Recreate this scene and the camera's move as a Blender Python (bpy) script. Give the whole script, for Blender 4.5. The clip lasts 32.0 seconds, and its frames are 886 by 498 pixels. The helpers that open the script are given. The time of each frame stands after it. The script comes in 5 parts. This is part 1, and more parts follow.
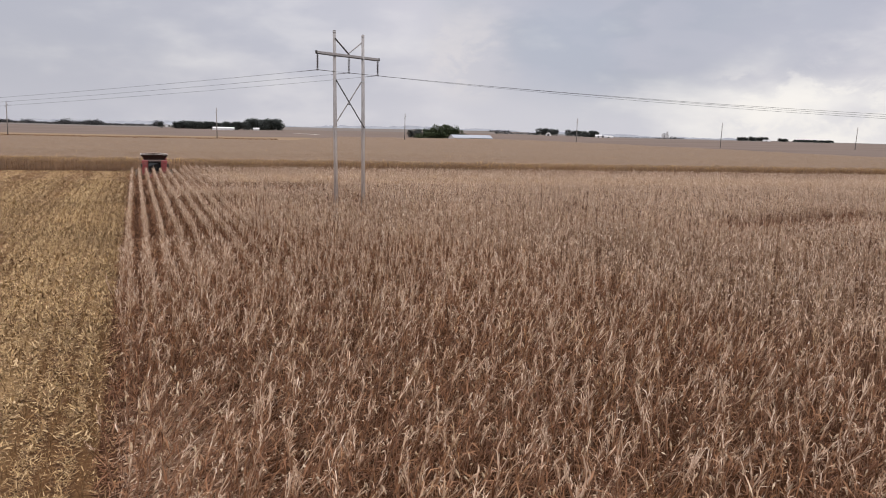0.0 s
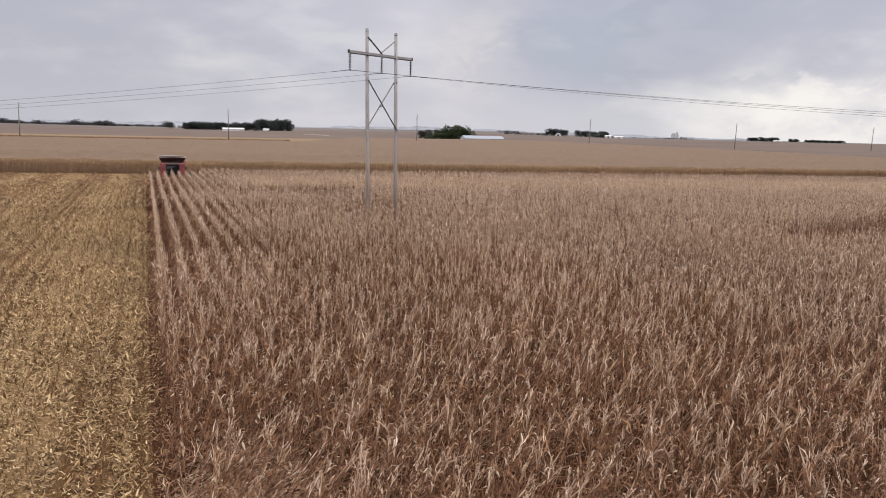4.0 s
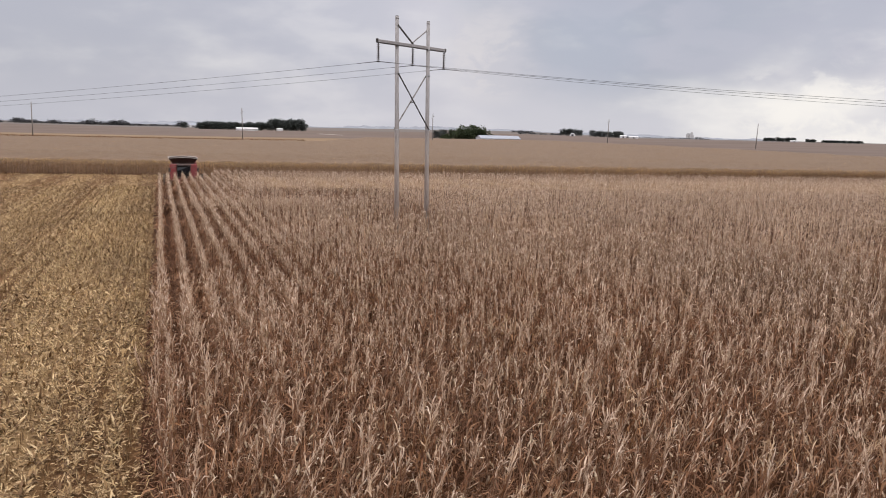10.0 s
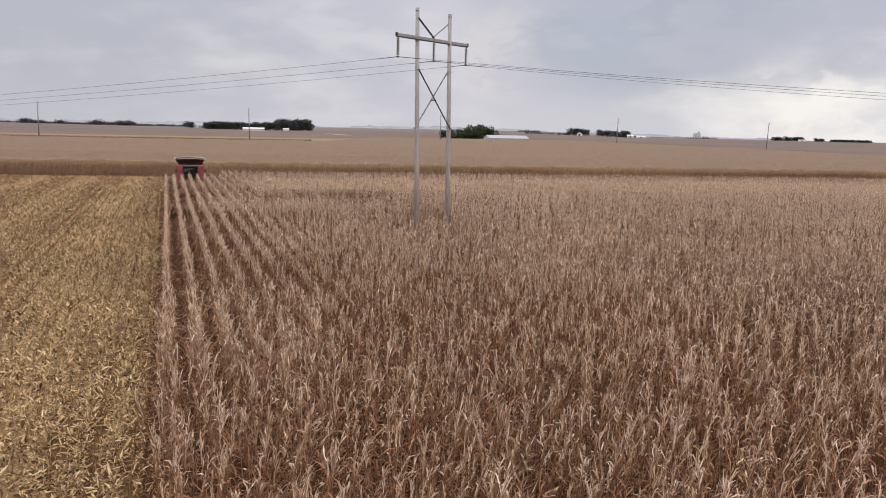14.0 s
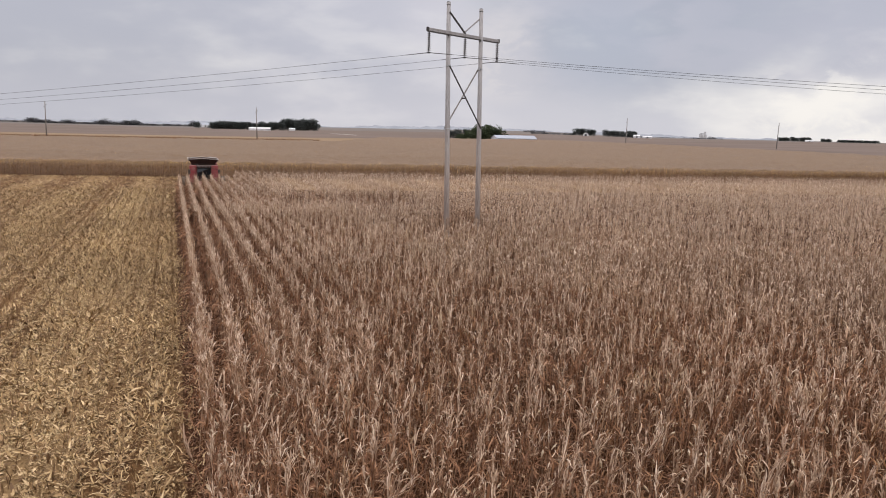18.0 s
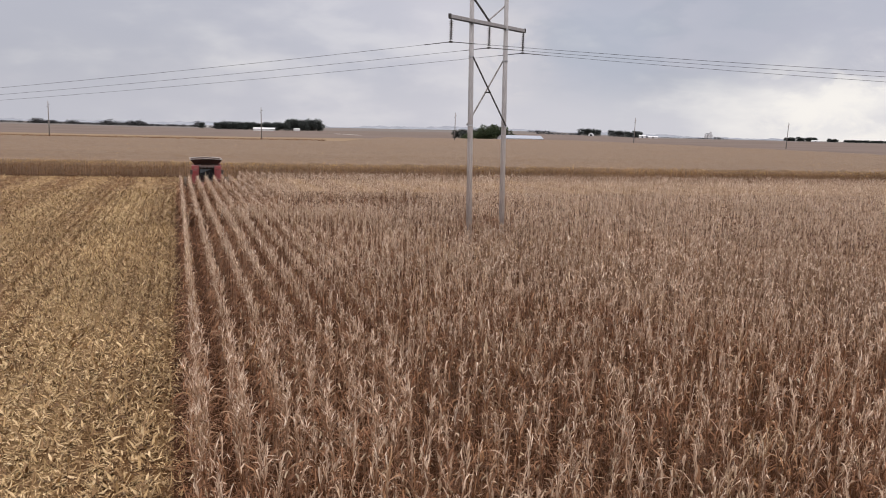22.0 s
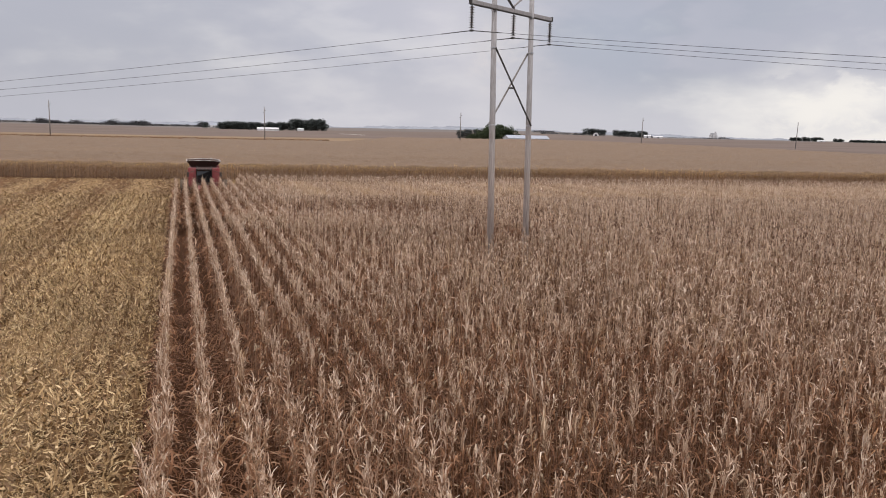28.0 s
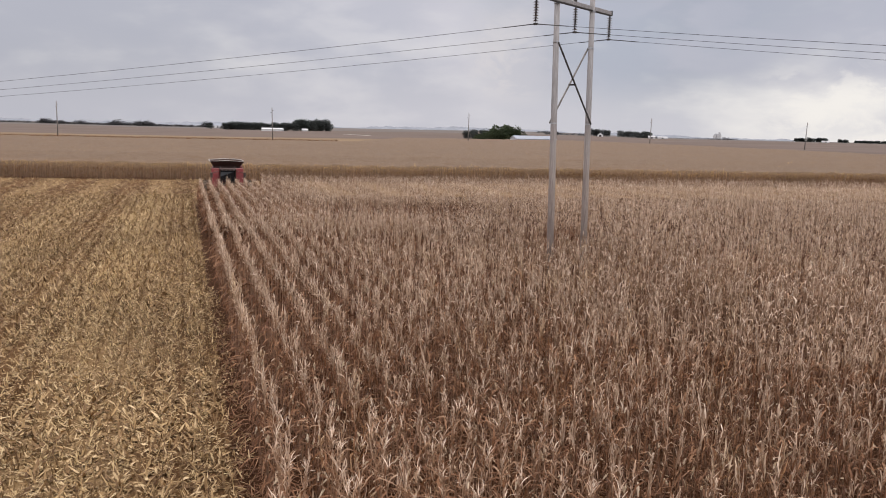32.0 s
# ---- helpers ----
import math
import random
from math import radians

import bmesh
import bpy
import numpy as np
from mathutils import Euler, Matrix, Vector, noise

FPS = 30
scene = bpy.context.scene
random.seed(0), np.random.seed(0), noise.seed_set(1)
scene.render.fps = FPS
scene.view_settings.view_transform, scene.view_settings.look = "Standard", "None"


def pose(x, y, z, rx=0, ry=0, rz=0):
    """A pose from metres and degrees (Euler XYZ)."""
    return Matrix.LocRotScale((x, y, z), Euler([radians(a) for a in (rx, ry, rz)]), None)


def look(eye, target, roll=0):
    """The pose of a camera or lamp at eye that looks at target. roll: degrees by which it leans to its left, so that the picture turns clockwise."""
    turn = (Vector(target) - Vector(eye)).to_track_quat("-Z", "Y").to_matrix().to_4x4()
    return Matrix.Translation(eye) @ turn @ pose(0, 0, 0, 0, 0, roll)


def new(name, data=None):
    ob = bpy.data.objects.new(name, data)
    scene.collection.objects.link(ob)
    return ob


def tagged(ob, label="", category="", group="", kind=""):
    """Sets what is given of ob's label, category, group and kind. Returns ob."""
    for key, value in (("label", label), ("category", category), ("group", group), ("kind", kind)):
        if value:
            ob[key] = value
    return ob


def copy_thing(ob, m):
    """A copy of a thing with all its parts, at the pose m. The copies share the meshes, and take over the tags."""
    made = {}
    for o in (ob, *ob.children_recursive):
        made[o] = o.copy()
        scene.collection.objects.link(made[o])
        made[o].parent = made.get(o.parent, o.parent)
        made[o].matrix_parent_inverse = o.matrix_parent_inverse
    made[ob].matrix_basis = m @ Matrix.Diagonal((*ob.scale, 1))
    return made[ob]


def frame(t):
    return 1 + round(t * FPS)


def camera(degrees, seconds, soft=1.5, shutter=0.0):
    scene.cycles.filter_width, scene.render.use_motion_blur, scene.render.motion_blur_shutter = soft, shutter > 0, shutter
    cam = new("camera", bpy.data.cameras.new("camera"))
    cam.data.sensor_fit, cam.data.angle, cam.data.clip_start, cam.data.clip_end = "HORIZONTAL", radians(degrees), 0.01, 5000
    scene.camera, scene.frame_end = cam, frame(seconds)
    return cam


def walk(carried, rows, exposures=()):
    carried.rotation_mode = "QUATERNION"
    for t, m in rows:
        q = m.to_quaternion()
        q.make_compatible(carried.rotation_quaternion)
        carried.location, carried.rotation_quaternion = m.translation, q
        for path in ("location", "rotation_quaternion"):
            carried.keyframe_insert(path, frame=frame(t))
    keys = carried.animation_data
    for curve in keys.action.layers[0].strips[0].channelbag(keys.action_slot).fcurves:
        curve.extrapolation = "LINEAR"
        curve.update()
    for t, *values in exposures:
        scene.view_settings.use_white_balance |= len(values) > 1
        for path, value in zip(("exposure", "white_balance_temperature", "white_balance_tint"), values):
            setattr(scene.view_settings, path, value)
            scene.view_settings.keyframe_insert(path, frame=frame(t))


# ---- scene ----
cam = camera(59.9, 32.0, soft=1.0)
UNIT = 0.824                     # the plan is drawn in units of 0.824 m (rows of 30 inches) and brought to metres at the end
METRES, EYE, TILT, LEAN, TURN = 32.0 * UNIT, 8.95 * UNIT, 2.87, -0.86, -21.7
EXPOSURE = 0.0
ROWS = [
    (0.0, 0.0, 0.0, 0.0, 0.14, -12.08, -0.66),
    (0.5, -0.0091, 0.0114, -0.0002, 0.22, -12.07, -0.66),
    (1.0, -0.0215, 0.0216, -0.0003, 0.3, -12.06, -0.64),
    (1.5, -0.0352, 0.0308, -0.0006, 0.38, -12.06, -0.63),
    (2.0, -0.0477, 0.0405, -0.0004, 0.43, -12.07, -0.62),
    (2.5, -0.0587, 0.0517, 0.0002, 0.52, -12.06, -0.61),
    (3.0, -0.0682, 0.0652, 0.0003, 0.63, -12.05, -0.61),
    (3.5, -0.0738, 0.082, 0.0001, 0.67, -12.05, -0.6),
    (5.5, -0.0856, 0.1633, -0.0023, 1.03, -12.06, -0.56),
    (6.0, -0.09, 0.1823, -0.0037, 1.09, -12.07, -0.56),
    (6.5, -0.0954, 0.1999, -0.005, 1.19, -12.07, -0.55),
    (7.0, -0.1005, 0.2174, -0.0062, 1.26, -12.07, -0.54),
    (7.5, -0.107, 0.2338, -0.0079, 1.33, -12.05, -0.55),
    (8.0, -0.1138, 0.2495, -0.01, 1.41, -12.03, -0.56),
    (8.5, -0.1206, 0.2649, -0.0114, 1.46, -12.03, -0.57),
    (9.0, -0.1271, 0.2805, -0.0126, 1.54, -12.05, -0.58),
    (9.5, -0.1341, 0.296, -0.0142, 1.61, -12.06, -0.58),
    (10.0, -0.14, 0.3113, -0.0155, 1.68, -12.07, -0.57),
    (10.5, -0.1452, 0.3264, -0.0162, 1.76, -12.09, -0.57),
    (11.0, -0.1517, 0.3414, -0.0171, 1.81, -12.08, -0.56),
    (11.5, -0.1581, 0.3566, -0.018, 1.87, -12.09, -0.54),
    (12.0, -0.1633, 0.3718, -0.0186, 1.91, -12.1, -0.52),
    (12.5, -0.1669, 0.3855, -0.0189, 1.95, -12.09, -0.51),
    (13.0, -0.1704, 0.3979, -0.0199, 1.98, -12.09, -0.51),
    (13.5, -0.1748, 0.4094, -0.021, 2.05, -12.08, -0.48),
    (14.0, -0.1815, 0.4198, -0.0224, 2.11, -12.09, -0.47),
    (14.5, -0.1896, 0.4298, -0.0241, 2.17, -12.08, -0.47),
    (16.5, -0.2213, 0.4649, -0.0268, 2.37, -12.13, -0.53),
    (17.0, -0.2306, 0.472, -0.0278, 2.43, -12.12, -0.54),
    (17.5, -0.237, 0.4807, -0.0279, 2.46, -12.1, -0.54),
    (18.0, -0.2412, 0.4936, -0.0284, 2.48, -12.09, -0.5),
    (18.5, -0.2462, 0.5093, -0.0307, 2.53, -12.1, -0.44),
    (19.0, -0.2534, 0.5253, -0.033, 2.57, -12.11, -0.43),
    (19.5, -0.261, 0.5417, -0.0352, 2.61, -12.1, -0.46),
    (20.0, -0.2679, 0.5586, -0.0369, 2.64, -12.09, -0.46),
    (20.5, -0.2738, 0.5763, -0.0388, 2.71, -12.09, -0.43),
    (21.0, -0.2782, 0.5942, -0.0405, 2.74, -12.09, -0.43),
    (21.5, -0.2811, 0.6123, -0.042, 2.76, -12.08, -0.44),
    (22.0, -0.2827, 0.6303, -0.0433, 2.79, -12.07, -0.45),
    (22.5, -0.2835, 0.6477, -0.0448, 2.83, -12.05, -0.44),
    (23.0, -0.284, 0.6649, -0.0465, 2.86, -12.06, -0.41),
    (23.5, -0.2848, 0.6811, -0.0474, 2.88, -12.03, -0.41),
    (24.0, -0.2848, 0.6971, -0.0482, 2.92, -12.04, -0.42),
    (24.5, -0.2846, 0.713, -0.0489, 2.95, -12.04, -0.43),
    (25.0, -0.285, 0.7279, -0.05, 2.95, -12.05, -0.43),
    (25.5, -0.2849, 0.7429, -0.0511, 2.98, -12.04, -0.44),
    (27.5, -0.3067, 0.7879, -0.0524, 3.02, -12.06, -0.41),
    (28.0, -0.3166, 0.7948, -0.0525, 3.07, -12.08, -0.43),
    (28.5, -0.3271, 0.8016, -0.0522, 3.08, -12.08, -0.43),
    (29.0, -0.3374, 0.8093, -0.0527, 3.11, -12.05, -0.45),
    (29.5, -0.348, 0.8176, -0.0537, 3.09, -12.06, -0.45),
    (30.0, -0.361, 0.8253, -0.0558, 3.12, -12.07, -0.43),
    (30.5, -0.3749, 0.8322, -0.0577, 3.16, -12.07, -0.42),
    (31.0, -0.3889, 0.8386, -0.0589, 3.21, -12.07, -0.43),
    (31.5, -0.4015, 0.8455, -0.0595, 3.23, -12.06, -0.44),
    (32.0, -0.4133, 0.8524, -0.06, 3.27, -12.04, -0.44),
]
walk(cam, [(t, pose(0, 0, EYE, TILT, LEAN, TURN) @ pose(METRES * x, METRES * y, METRES * z, 90 + pitch, roll, yaw)) for t, x, y, z, yaw, pitch, roll in ROWS], [(0.0, EXPOSURE), (20.0, EXPOSURE), (27.0, EXPOSURE - 0.05), (32.0, EXPOSURE - 0.06)])

# ---- light: an overcast sky with a bright break low on the right ----
SUN_AZ, SUN_EL = radians(168), radians(58)      # azimuth from +y towards +x
world = bpy.data.worlds.new("overcast_sky")
scene.world = world
world.use_nodes = True


class Nodes:
    """Short hand for making node trees."""

    def __init__(self, tree):
        self.tree = tree
        tree.nodes.clear()

    def add(self, kind, **inputs):
        n = self.tree.nodes.new(kind)
        for k, v in inputs.items():
            self.put(n, k, v)
        return n

    def put(self, n, key, v):
        s = n.inputs[int(key[1:])] if key[0] == "i" and key[1:].isdigit() else n.inputs[key.replace("_", " ")]
        if isinstance(v, bpy.types.NodeSocket):
            self.tree.links.new(v, s)
        elif isinstance(v, bpy.types.Node):
            self.tree.links.new(v.outputs[0], s)
        else:
            s.default_value = v

    def math(self, op, a, b=0.0, c=0.0, clamp=False):
        n = self.add("ShaderNodeMath", i0=a, i1=b, i2=c)
        n.operation, n.use_clamp = op, clamp
        return n.outputs[0]

    def mix(self, fac, a, b, mode="MIX"):
        n = self.tree.nodes.new("ShaderNodeMix")
        n.data_type, n.blend_type = "RGBA", mode
        for k, v in ((0, fac), (6, a), (7, b)):
            if isinstance(v, bpy.types.NodeSocket):
                self.tree.links.new(v, n.inputs[k])
            else:
                n.inputs[k].default_value = v if k == 0 else (*v, 1.0)
        return n.outputs[2]

    def noise(self, vector, scale, detail=3.0, rough=0.55, distort=0.0):
        n = self.add("ShaderNodeTexNoise", Vector=vector, Scale=scale, Detail=detail, Roughness=rough, Distortion=distort)
        return n.outputs[0]

    def range(self, v, a, b, c=0.0, d=1.0, smooth=False):
        n = self.add("ShaderNodeMapRange", i0=v, i1=a, i2=b, i3=c, i4=d)
        if smooth:
            n.interpolation_type = "SMOOTHSTEP"
        return n.outputs[0]

    def scaled(self, v, s):
        n = self.add("ShaderNodeMapping", Vector=v, Scale=s)
        return n.outputs[0]


def sky_tree():
    n = Nodes(world.node_tree)
    sky = n.add("ShaderNodeTexSky")
    sky.sky_type, sky.sun_disc, sky.sun_elevation, sky.sun_rotation = "NISHITA", False, SUN_EL, SUN_AZ
    sky.air_density, sky.dust_density = 1.0, 3.0
    way = n.add("ShaderNodeTexCoord").outputs["Generated"]
    xyz = n.add("ShaderNodeSeparateXYZ", Vector=way)
    up = xyz.outputs[2]
    # broad cloud masses, flattened towards the horizon
    big = n.noise(n.scaled(way, (1.0, 1.0, 2.2)), 2.3, 4.0, 0.45, 0.2)
    fine = n.noise(n.scaled(way, (1.0, 1.0, 2.6)), 9.0, 4.0, 0.5, 0.1)
    # rain shafts hang almost upright
    rain = n.noise(n.scaled(way, (1.0, 1.0, 0.12)), 9.0, 2.0, 0.5)
    cloud = n.math("ADD", n.math("MULTIPLY", big, 0.82), n.math("MULTIPLY", fine, 0.18))
    body = n.mix(n.range(cloud, 0.36, 0.64, 0, 1, True), (0.50, 0.505, 0.59), (0.645, 0.625, 0.695))
    shaft = n.math("MULTIPLY", n.range(rain, 0.42, 0.66, 0, 1, True), n.range(up, 0.0, 0.2, 0.35, 0.15))
    body = n.mix(shaft, body, (0.50, 0.515, 0.595))
    # the large cloud forms: a paler veil, a dark mass with a rain shaft below it
    def toward(az, el, wide, tight):
        c = (math.sin(radians(az)) * math.cos(radians(el)), math.cos(radians(az)) * math.cos(radians(el)), math.sin(radians(el)))
        d = n.add("ShaderNodeVectorMath", i0=way, i1=c)
        d.operation = "DOT_PRODUCT"
        return n.range(d.outputs[1], math.cos(radians(wide)), math.cos(radians(tight)), 0.0, 1.0, True)
    ragged = n.range(fine, 0.38, 0.6, 0.35, 1.0, True)
    body = n.mix(n.math("MULTIPLY", n.math("MULTIPLY", toward(9, 4, 26, 4), ragged), 0.6), body, (0.735, 0.715, 0.755))
    puff = n.range(n.noise(n.scaled(way, (1.0, 1.0, 1.7)), 15.0, 6.0, 0.62, 0.3), 0.46, 0.6, 0.0, 1.0, True)
    body = n.mix(n.math("MULTIPLY", n.math("MULTIPLY", toward(23.5, 5.2, 4.5, 0.5), n.math("ADD", n.math("MULTIPLY", puff, 0.65), 0.35)), 0.75), body, (0.8, 0.75, 0.755))
    body = n.mix(n.math("MULTIPLY", toward(-14, 12, 27, 6), 0.85), body, (0.48, 0.485, 0.555))
    body = n.mix(n.math("MULTIPLY", n.math("MULTIPLY", toward(33, 10.5, 15, 4), ragged), 0.9), body, (0.43, 0.455, 0.54))
    body = n.mix(n.math("MULTIPLY", toward(30.5, 5.5, 5.0, 0.5), 0.55), body, (0.475, 0.505, 0.60))
    low = n.math("MULTIPLY", n.range(up, 0.005, 0.075, 1.0, 0.0, True), n.range(xyz.outputs[0], 0.2, 0.7, 0.25, 0.75))
    body = n.mix(low, body, (0.76, 0.745, 0.785))
    # the break in the cloud, towards the sun
    b = Vector((math.sin(radians(51)) * 0.998, math.cos(radians(51)) * 0.998, 0.055)).normalized()
    dot = n.add("ShaderNodeVectorMath", i0=n.scaled(way, (1, 1, 1)), i1=tuple(b))
    dot.operation = "DOT_PRODUCT"
    near = n.math("MULTIPLY", n.range(dot.outputs[1], 0.955, 0.998, 0.0, 1.0, True), n.range(up, 0.02, 0.12, 1.0, 0.1, True))
    torn = n.range(n.math("ADD", fine, n.math("MULTIPLY", near, 0.5)), 0.5, 1.2, 0, 0.95, True)
    body = n.mix(torn, body, (0.99, 0.955, 0.92))
    # heaped cloud inside the break, lit on its tops, with a dark scrap before it
    body = n.mix(n.math("MULTIPLY", n.math("MULTIPLY", toward(46.5, 2.0, 8, 1), n.math("MULTIPLY", puff, n.range(up, 0.045, 0.09, 1.0, 0.0, True))), 0.6), body, (1.03, 0.985, 0.93))
    body = n.mix(n.math("MULTIPLY", n.math("MULTIPLY", toward(46.5, 6.3, 4.0, 0.8), n.math("SUBTRACT", 1.0, n.math("MULTIPLY", puff, 0.75))), 0.6), body, (0.52, 0.53, 0.61))
    # above the view the sky is brightened and slightly warmed, added to light the ground
    warm, mid, cool = (n.range(up, 0.17, 0.7, 1.0, v, True) for v in (2.95, 2.85, 2.65))
    body = n.mix(1.0, body, n.add("ShaderNodeCombineColor", i0=warm, i1=mid, i2=cool).outputs[0], "MULTIPLY")
    thin = n.mix(1.0, sky.outputs[0], (0.12, 0.12, 0.12), "MULTIPLY")
    whole = n.mix(0.92, thin, body)
    bg = n.add("ShaderNodeBackground", Color=whole, Strength=1.0)
    n.add("ShaderNodeOutputWorld", Surface=bg)


sky_tree()
sun = new("sun", bpy.data.lights.new("sun", "SUN"))
sun.data.energy, sun.data.angle, sun.data.color = 1.3, radians(35), (1.0, 0.95, 0.88)
sun.matrix_world = look((200 * math.sin(SUN_AZ), 200 * math.cos(SUN_AZ), 200 * math.tan(SUN_EL)), (0, 0, 0))


# ---- materials ----
ROW, EDGE = 0.925, -0.57           # row spacing, first standing row


def principled(name, colour_of, rough=0.8, spec=0.3, metal=0.0, bump=None, bump_size=0.01, through_light=0.0):
    """colour_of(n) returns a colour socket or an rgb triple; bump(n) a height socket."""
    m = bpy.data.materials.new(name)
    m.use_nodes = True
    n = Nodes(m.node_tree)
    c = colour_of(n)
    if not isinstance(c, bpy.types.NodeSocket):
        c = (*c, 1.0)
    b = n.add("ShaderNodeBsdfPrincipled", Base_Color=c, Metallic=metal)
    n.put(b, "Roughness", rough(n) if callable(rough) else rough)
    n.put(b, "Specular IOR Level", spec)
    if bump:
        bm = n.add("ShaderNodeBump", Strength=0.7, Distance=bump_size, Height=bump(n))
        n.put(b, "Normal", bm.outputs[0])
    out = b.outputs[0]
    if through_light:
        t = n.add("ShaderNodeBsdfTranslucent", Color=c)
        out = n.add("ShaderNodeMixShader", i0=through_light, i1=out, i2=t).outputs[0]
    n.add("ShaderNodeOutputMaterial", Surface=out)
    return m


def place(n):
    return n.scaled(n.add("ShaderNodeNewGeometry").outputs["Position"], (1 / UNIT, 1 / UNIT, 1 / UNIT))


def own(n):
    return n.scaled(n.add("ShaderNodeTexCoord").outputs["Object"], (1 / UNIT, 1 / UNIT, 1 / UNIT))


def island(n):
    return n.add("ShaderNodeNewGeometry").outputs["Random Per Island"]


def ramp(n, v, stops):
    r = n.add("ShaderNodeValToRGB", Fac=v)
    el = r.color_ramp.elements
    el[0].position, el[0].color = stops[0][0], (*stops[0][1], 1)
    el[1].position, el[1].color = stops[-1][0], (*stops[-1][1], 1)
    for p, c in stops[1:-1]:
        e = el.new(p)
        e.color = (*c, 1)
    return r.outputs[0]


def leaf_colour(stops, patch=(0.62, 1.0), golden=0.0):
    def f(n):
        p = place(n)
        c = ramp(n, island(n), stops)
        big = n.range(n.noise(p, 0.09, 3.0), 0.3, 0.7, patch[0], patch[1])
        streak = n.range(n.noise(n.scaled(p, (9, 9, 2.5)), 3.0, 2.0), 0.3, 0.7, 0.75, 1.1)
        k = n.math("MULTIPLY", big, streak)
        c = n.mix(1.0, c, n.add("ShaderNodeCombineColor", i0=k, i1=k, i2=k).outputs[0], "MULTIPLY")
        # some clumps have stayed more golden
        gold = n.range(n.noise(n.scaled(p, (1, 1, 0.2)), 0.55, 3.0, 0.6), 0.54, 0.7, 0.0, golden, True)
        return n.mix(gold, c, n.mix(1.0, c, (0.98, 0.93, 0.62), "MULTIPLY"))
    return f


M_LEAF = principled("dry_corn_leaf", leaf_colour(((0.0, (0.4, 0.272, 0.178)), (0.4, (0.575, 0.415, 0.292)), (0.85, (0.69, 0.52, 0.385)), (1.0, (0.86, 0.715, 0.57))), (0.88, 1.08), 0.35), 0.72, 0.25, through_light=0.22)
# lower leaves are browner; the colour is deepened further for shade between rows
M_LOWLEAF = principled("brown_shaded_low_leaf", leaf_colour(((0.0, (0.1, 0.041, 0.018)), (0.5, (0.225, 0.103, 0.049)), (1.0, (0.4, 0.22, 0.12))), (0.85, 1.1), 0.6), 0.65, 0.3, through_light=0.08)
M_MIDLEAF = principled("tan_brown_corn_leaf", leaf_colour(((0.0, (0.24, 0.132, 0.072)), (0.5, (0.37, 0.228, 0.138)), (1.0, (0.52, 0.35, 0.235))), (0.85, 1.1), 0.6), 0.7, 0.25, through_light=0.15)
M_STALK = principled("dry_corn_stalk", leaf_colour(((0.0, (0.24, 0.125, 0.075)), (1.0, (0.46, 0.29, 0.18)))), 0.7, 0.3)
M_EAR = principled("corn_husk", leaf_colour(((0.0, (0.5, 0.36, 0.22)), (1.0, (0.74, 0.6, 0.44))), (0.85, 1.05)), 0.7, 0.3)
M_TASSEL = principled("dry_tassel", leaf_colour(((0.0, (0.69, 0.52, 0.395)), (1.0, (0.9, 0.745, 0.595))), (0.85, 1.08)), 0.8, 0.2)
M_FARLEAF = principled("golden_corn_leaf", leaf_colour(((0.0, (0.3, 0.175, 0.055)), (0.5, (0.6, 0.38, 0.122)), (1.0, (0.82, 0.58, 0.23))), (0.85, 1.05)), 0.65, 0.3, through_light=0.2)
# far face: darker leaves low down, the golden ones above
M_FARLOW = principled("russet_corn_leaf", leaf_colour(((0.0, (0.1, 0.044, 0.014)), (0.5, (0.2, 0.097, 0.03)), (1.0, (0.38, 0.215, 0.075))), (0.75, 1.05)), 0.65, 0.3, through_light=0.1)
M_RESIDUE = principled("chopped_corn_residue", leaf_colour(((0.0, (0.135, 0.073, 0.032)), (0.3, (0.262, 0.156, 0.07)), (0.72, (0.445, 0.297, 0.138)), (1.0, (0.71, 0.53, 0.305))), (0.8, 1.05)), 0.7, 0.3)
M_CHAFF = principled("pale_chaff", leaf_colour(((0.0, (0.4, 0.275, 0.125)), (1.0, (0.68, 0.5, 0.27))), (0.85, 1.05)), 0.75, 0.25)
M_HUSK = principled("pale_corn_husk", lambda n: n.mix(n.range(n.noise(n.scaled(own(n), (6, 60, 6)), 2.0, 3.0), 0.35, 0.65), ramp(n, n.add("ShaderNodeObjectInfo").outputs["Random"], ((0.0, (0.36, 0.22, 0.115)), (0.5, (0.5, 0.345, 0.185)), (1.0, (0.66, 0.495, 0.31)))), (0.5, 0.35, 0.19)), 0.7, 0.3)
M_STUB = principled("cut_stalk_stub", leaf_colour(((0.0, (0.16, 0.085, 0.035)), (1.0, (0.36, 0.23, 0.11)))), 0.75, 0.3)


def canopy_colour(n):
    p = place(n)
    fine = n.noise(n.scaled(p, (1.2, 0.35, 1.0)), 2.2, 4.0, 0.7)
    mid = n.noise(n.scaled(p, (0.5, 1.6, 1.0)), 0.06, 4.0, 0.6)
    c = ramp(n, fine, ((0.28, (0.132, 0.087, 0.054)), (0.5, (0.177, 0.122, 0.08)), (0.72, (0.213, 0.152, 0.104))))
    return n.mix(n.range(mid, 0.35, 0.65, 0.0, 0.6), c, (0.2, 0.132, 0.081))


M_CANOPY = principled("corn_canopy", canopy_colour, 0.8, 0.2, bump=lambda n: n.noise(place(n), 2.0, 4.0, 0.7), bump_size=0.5)


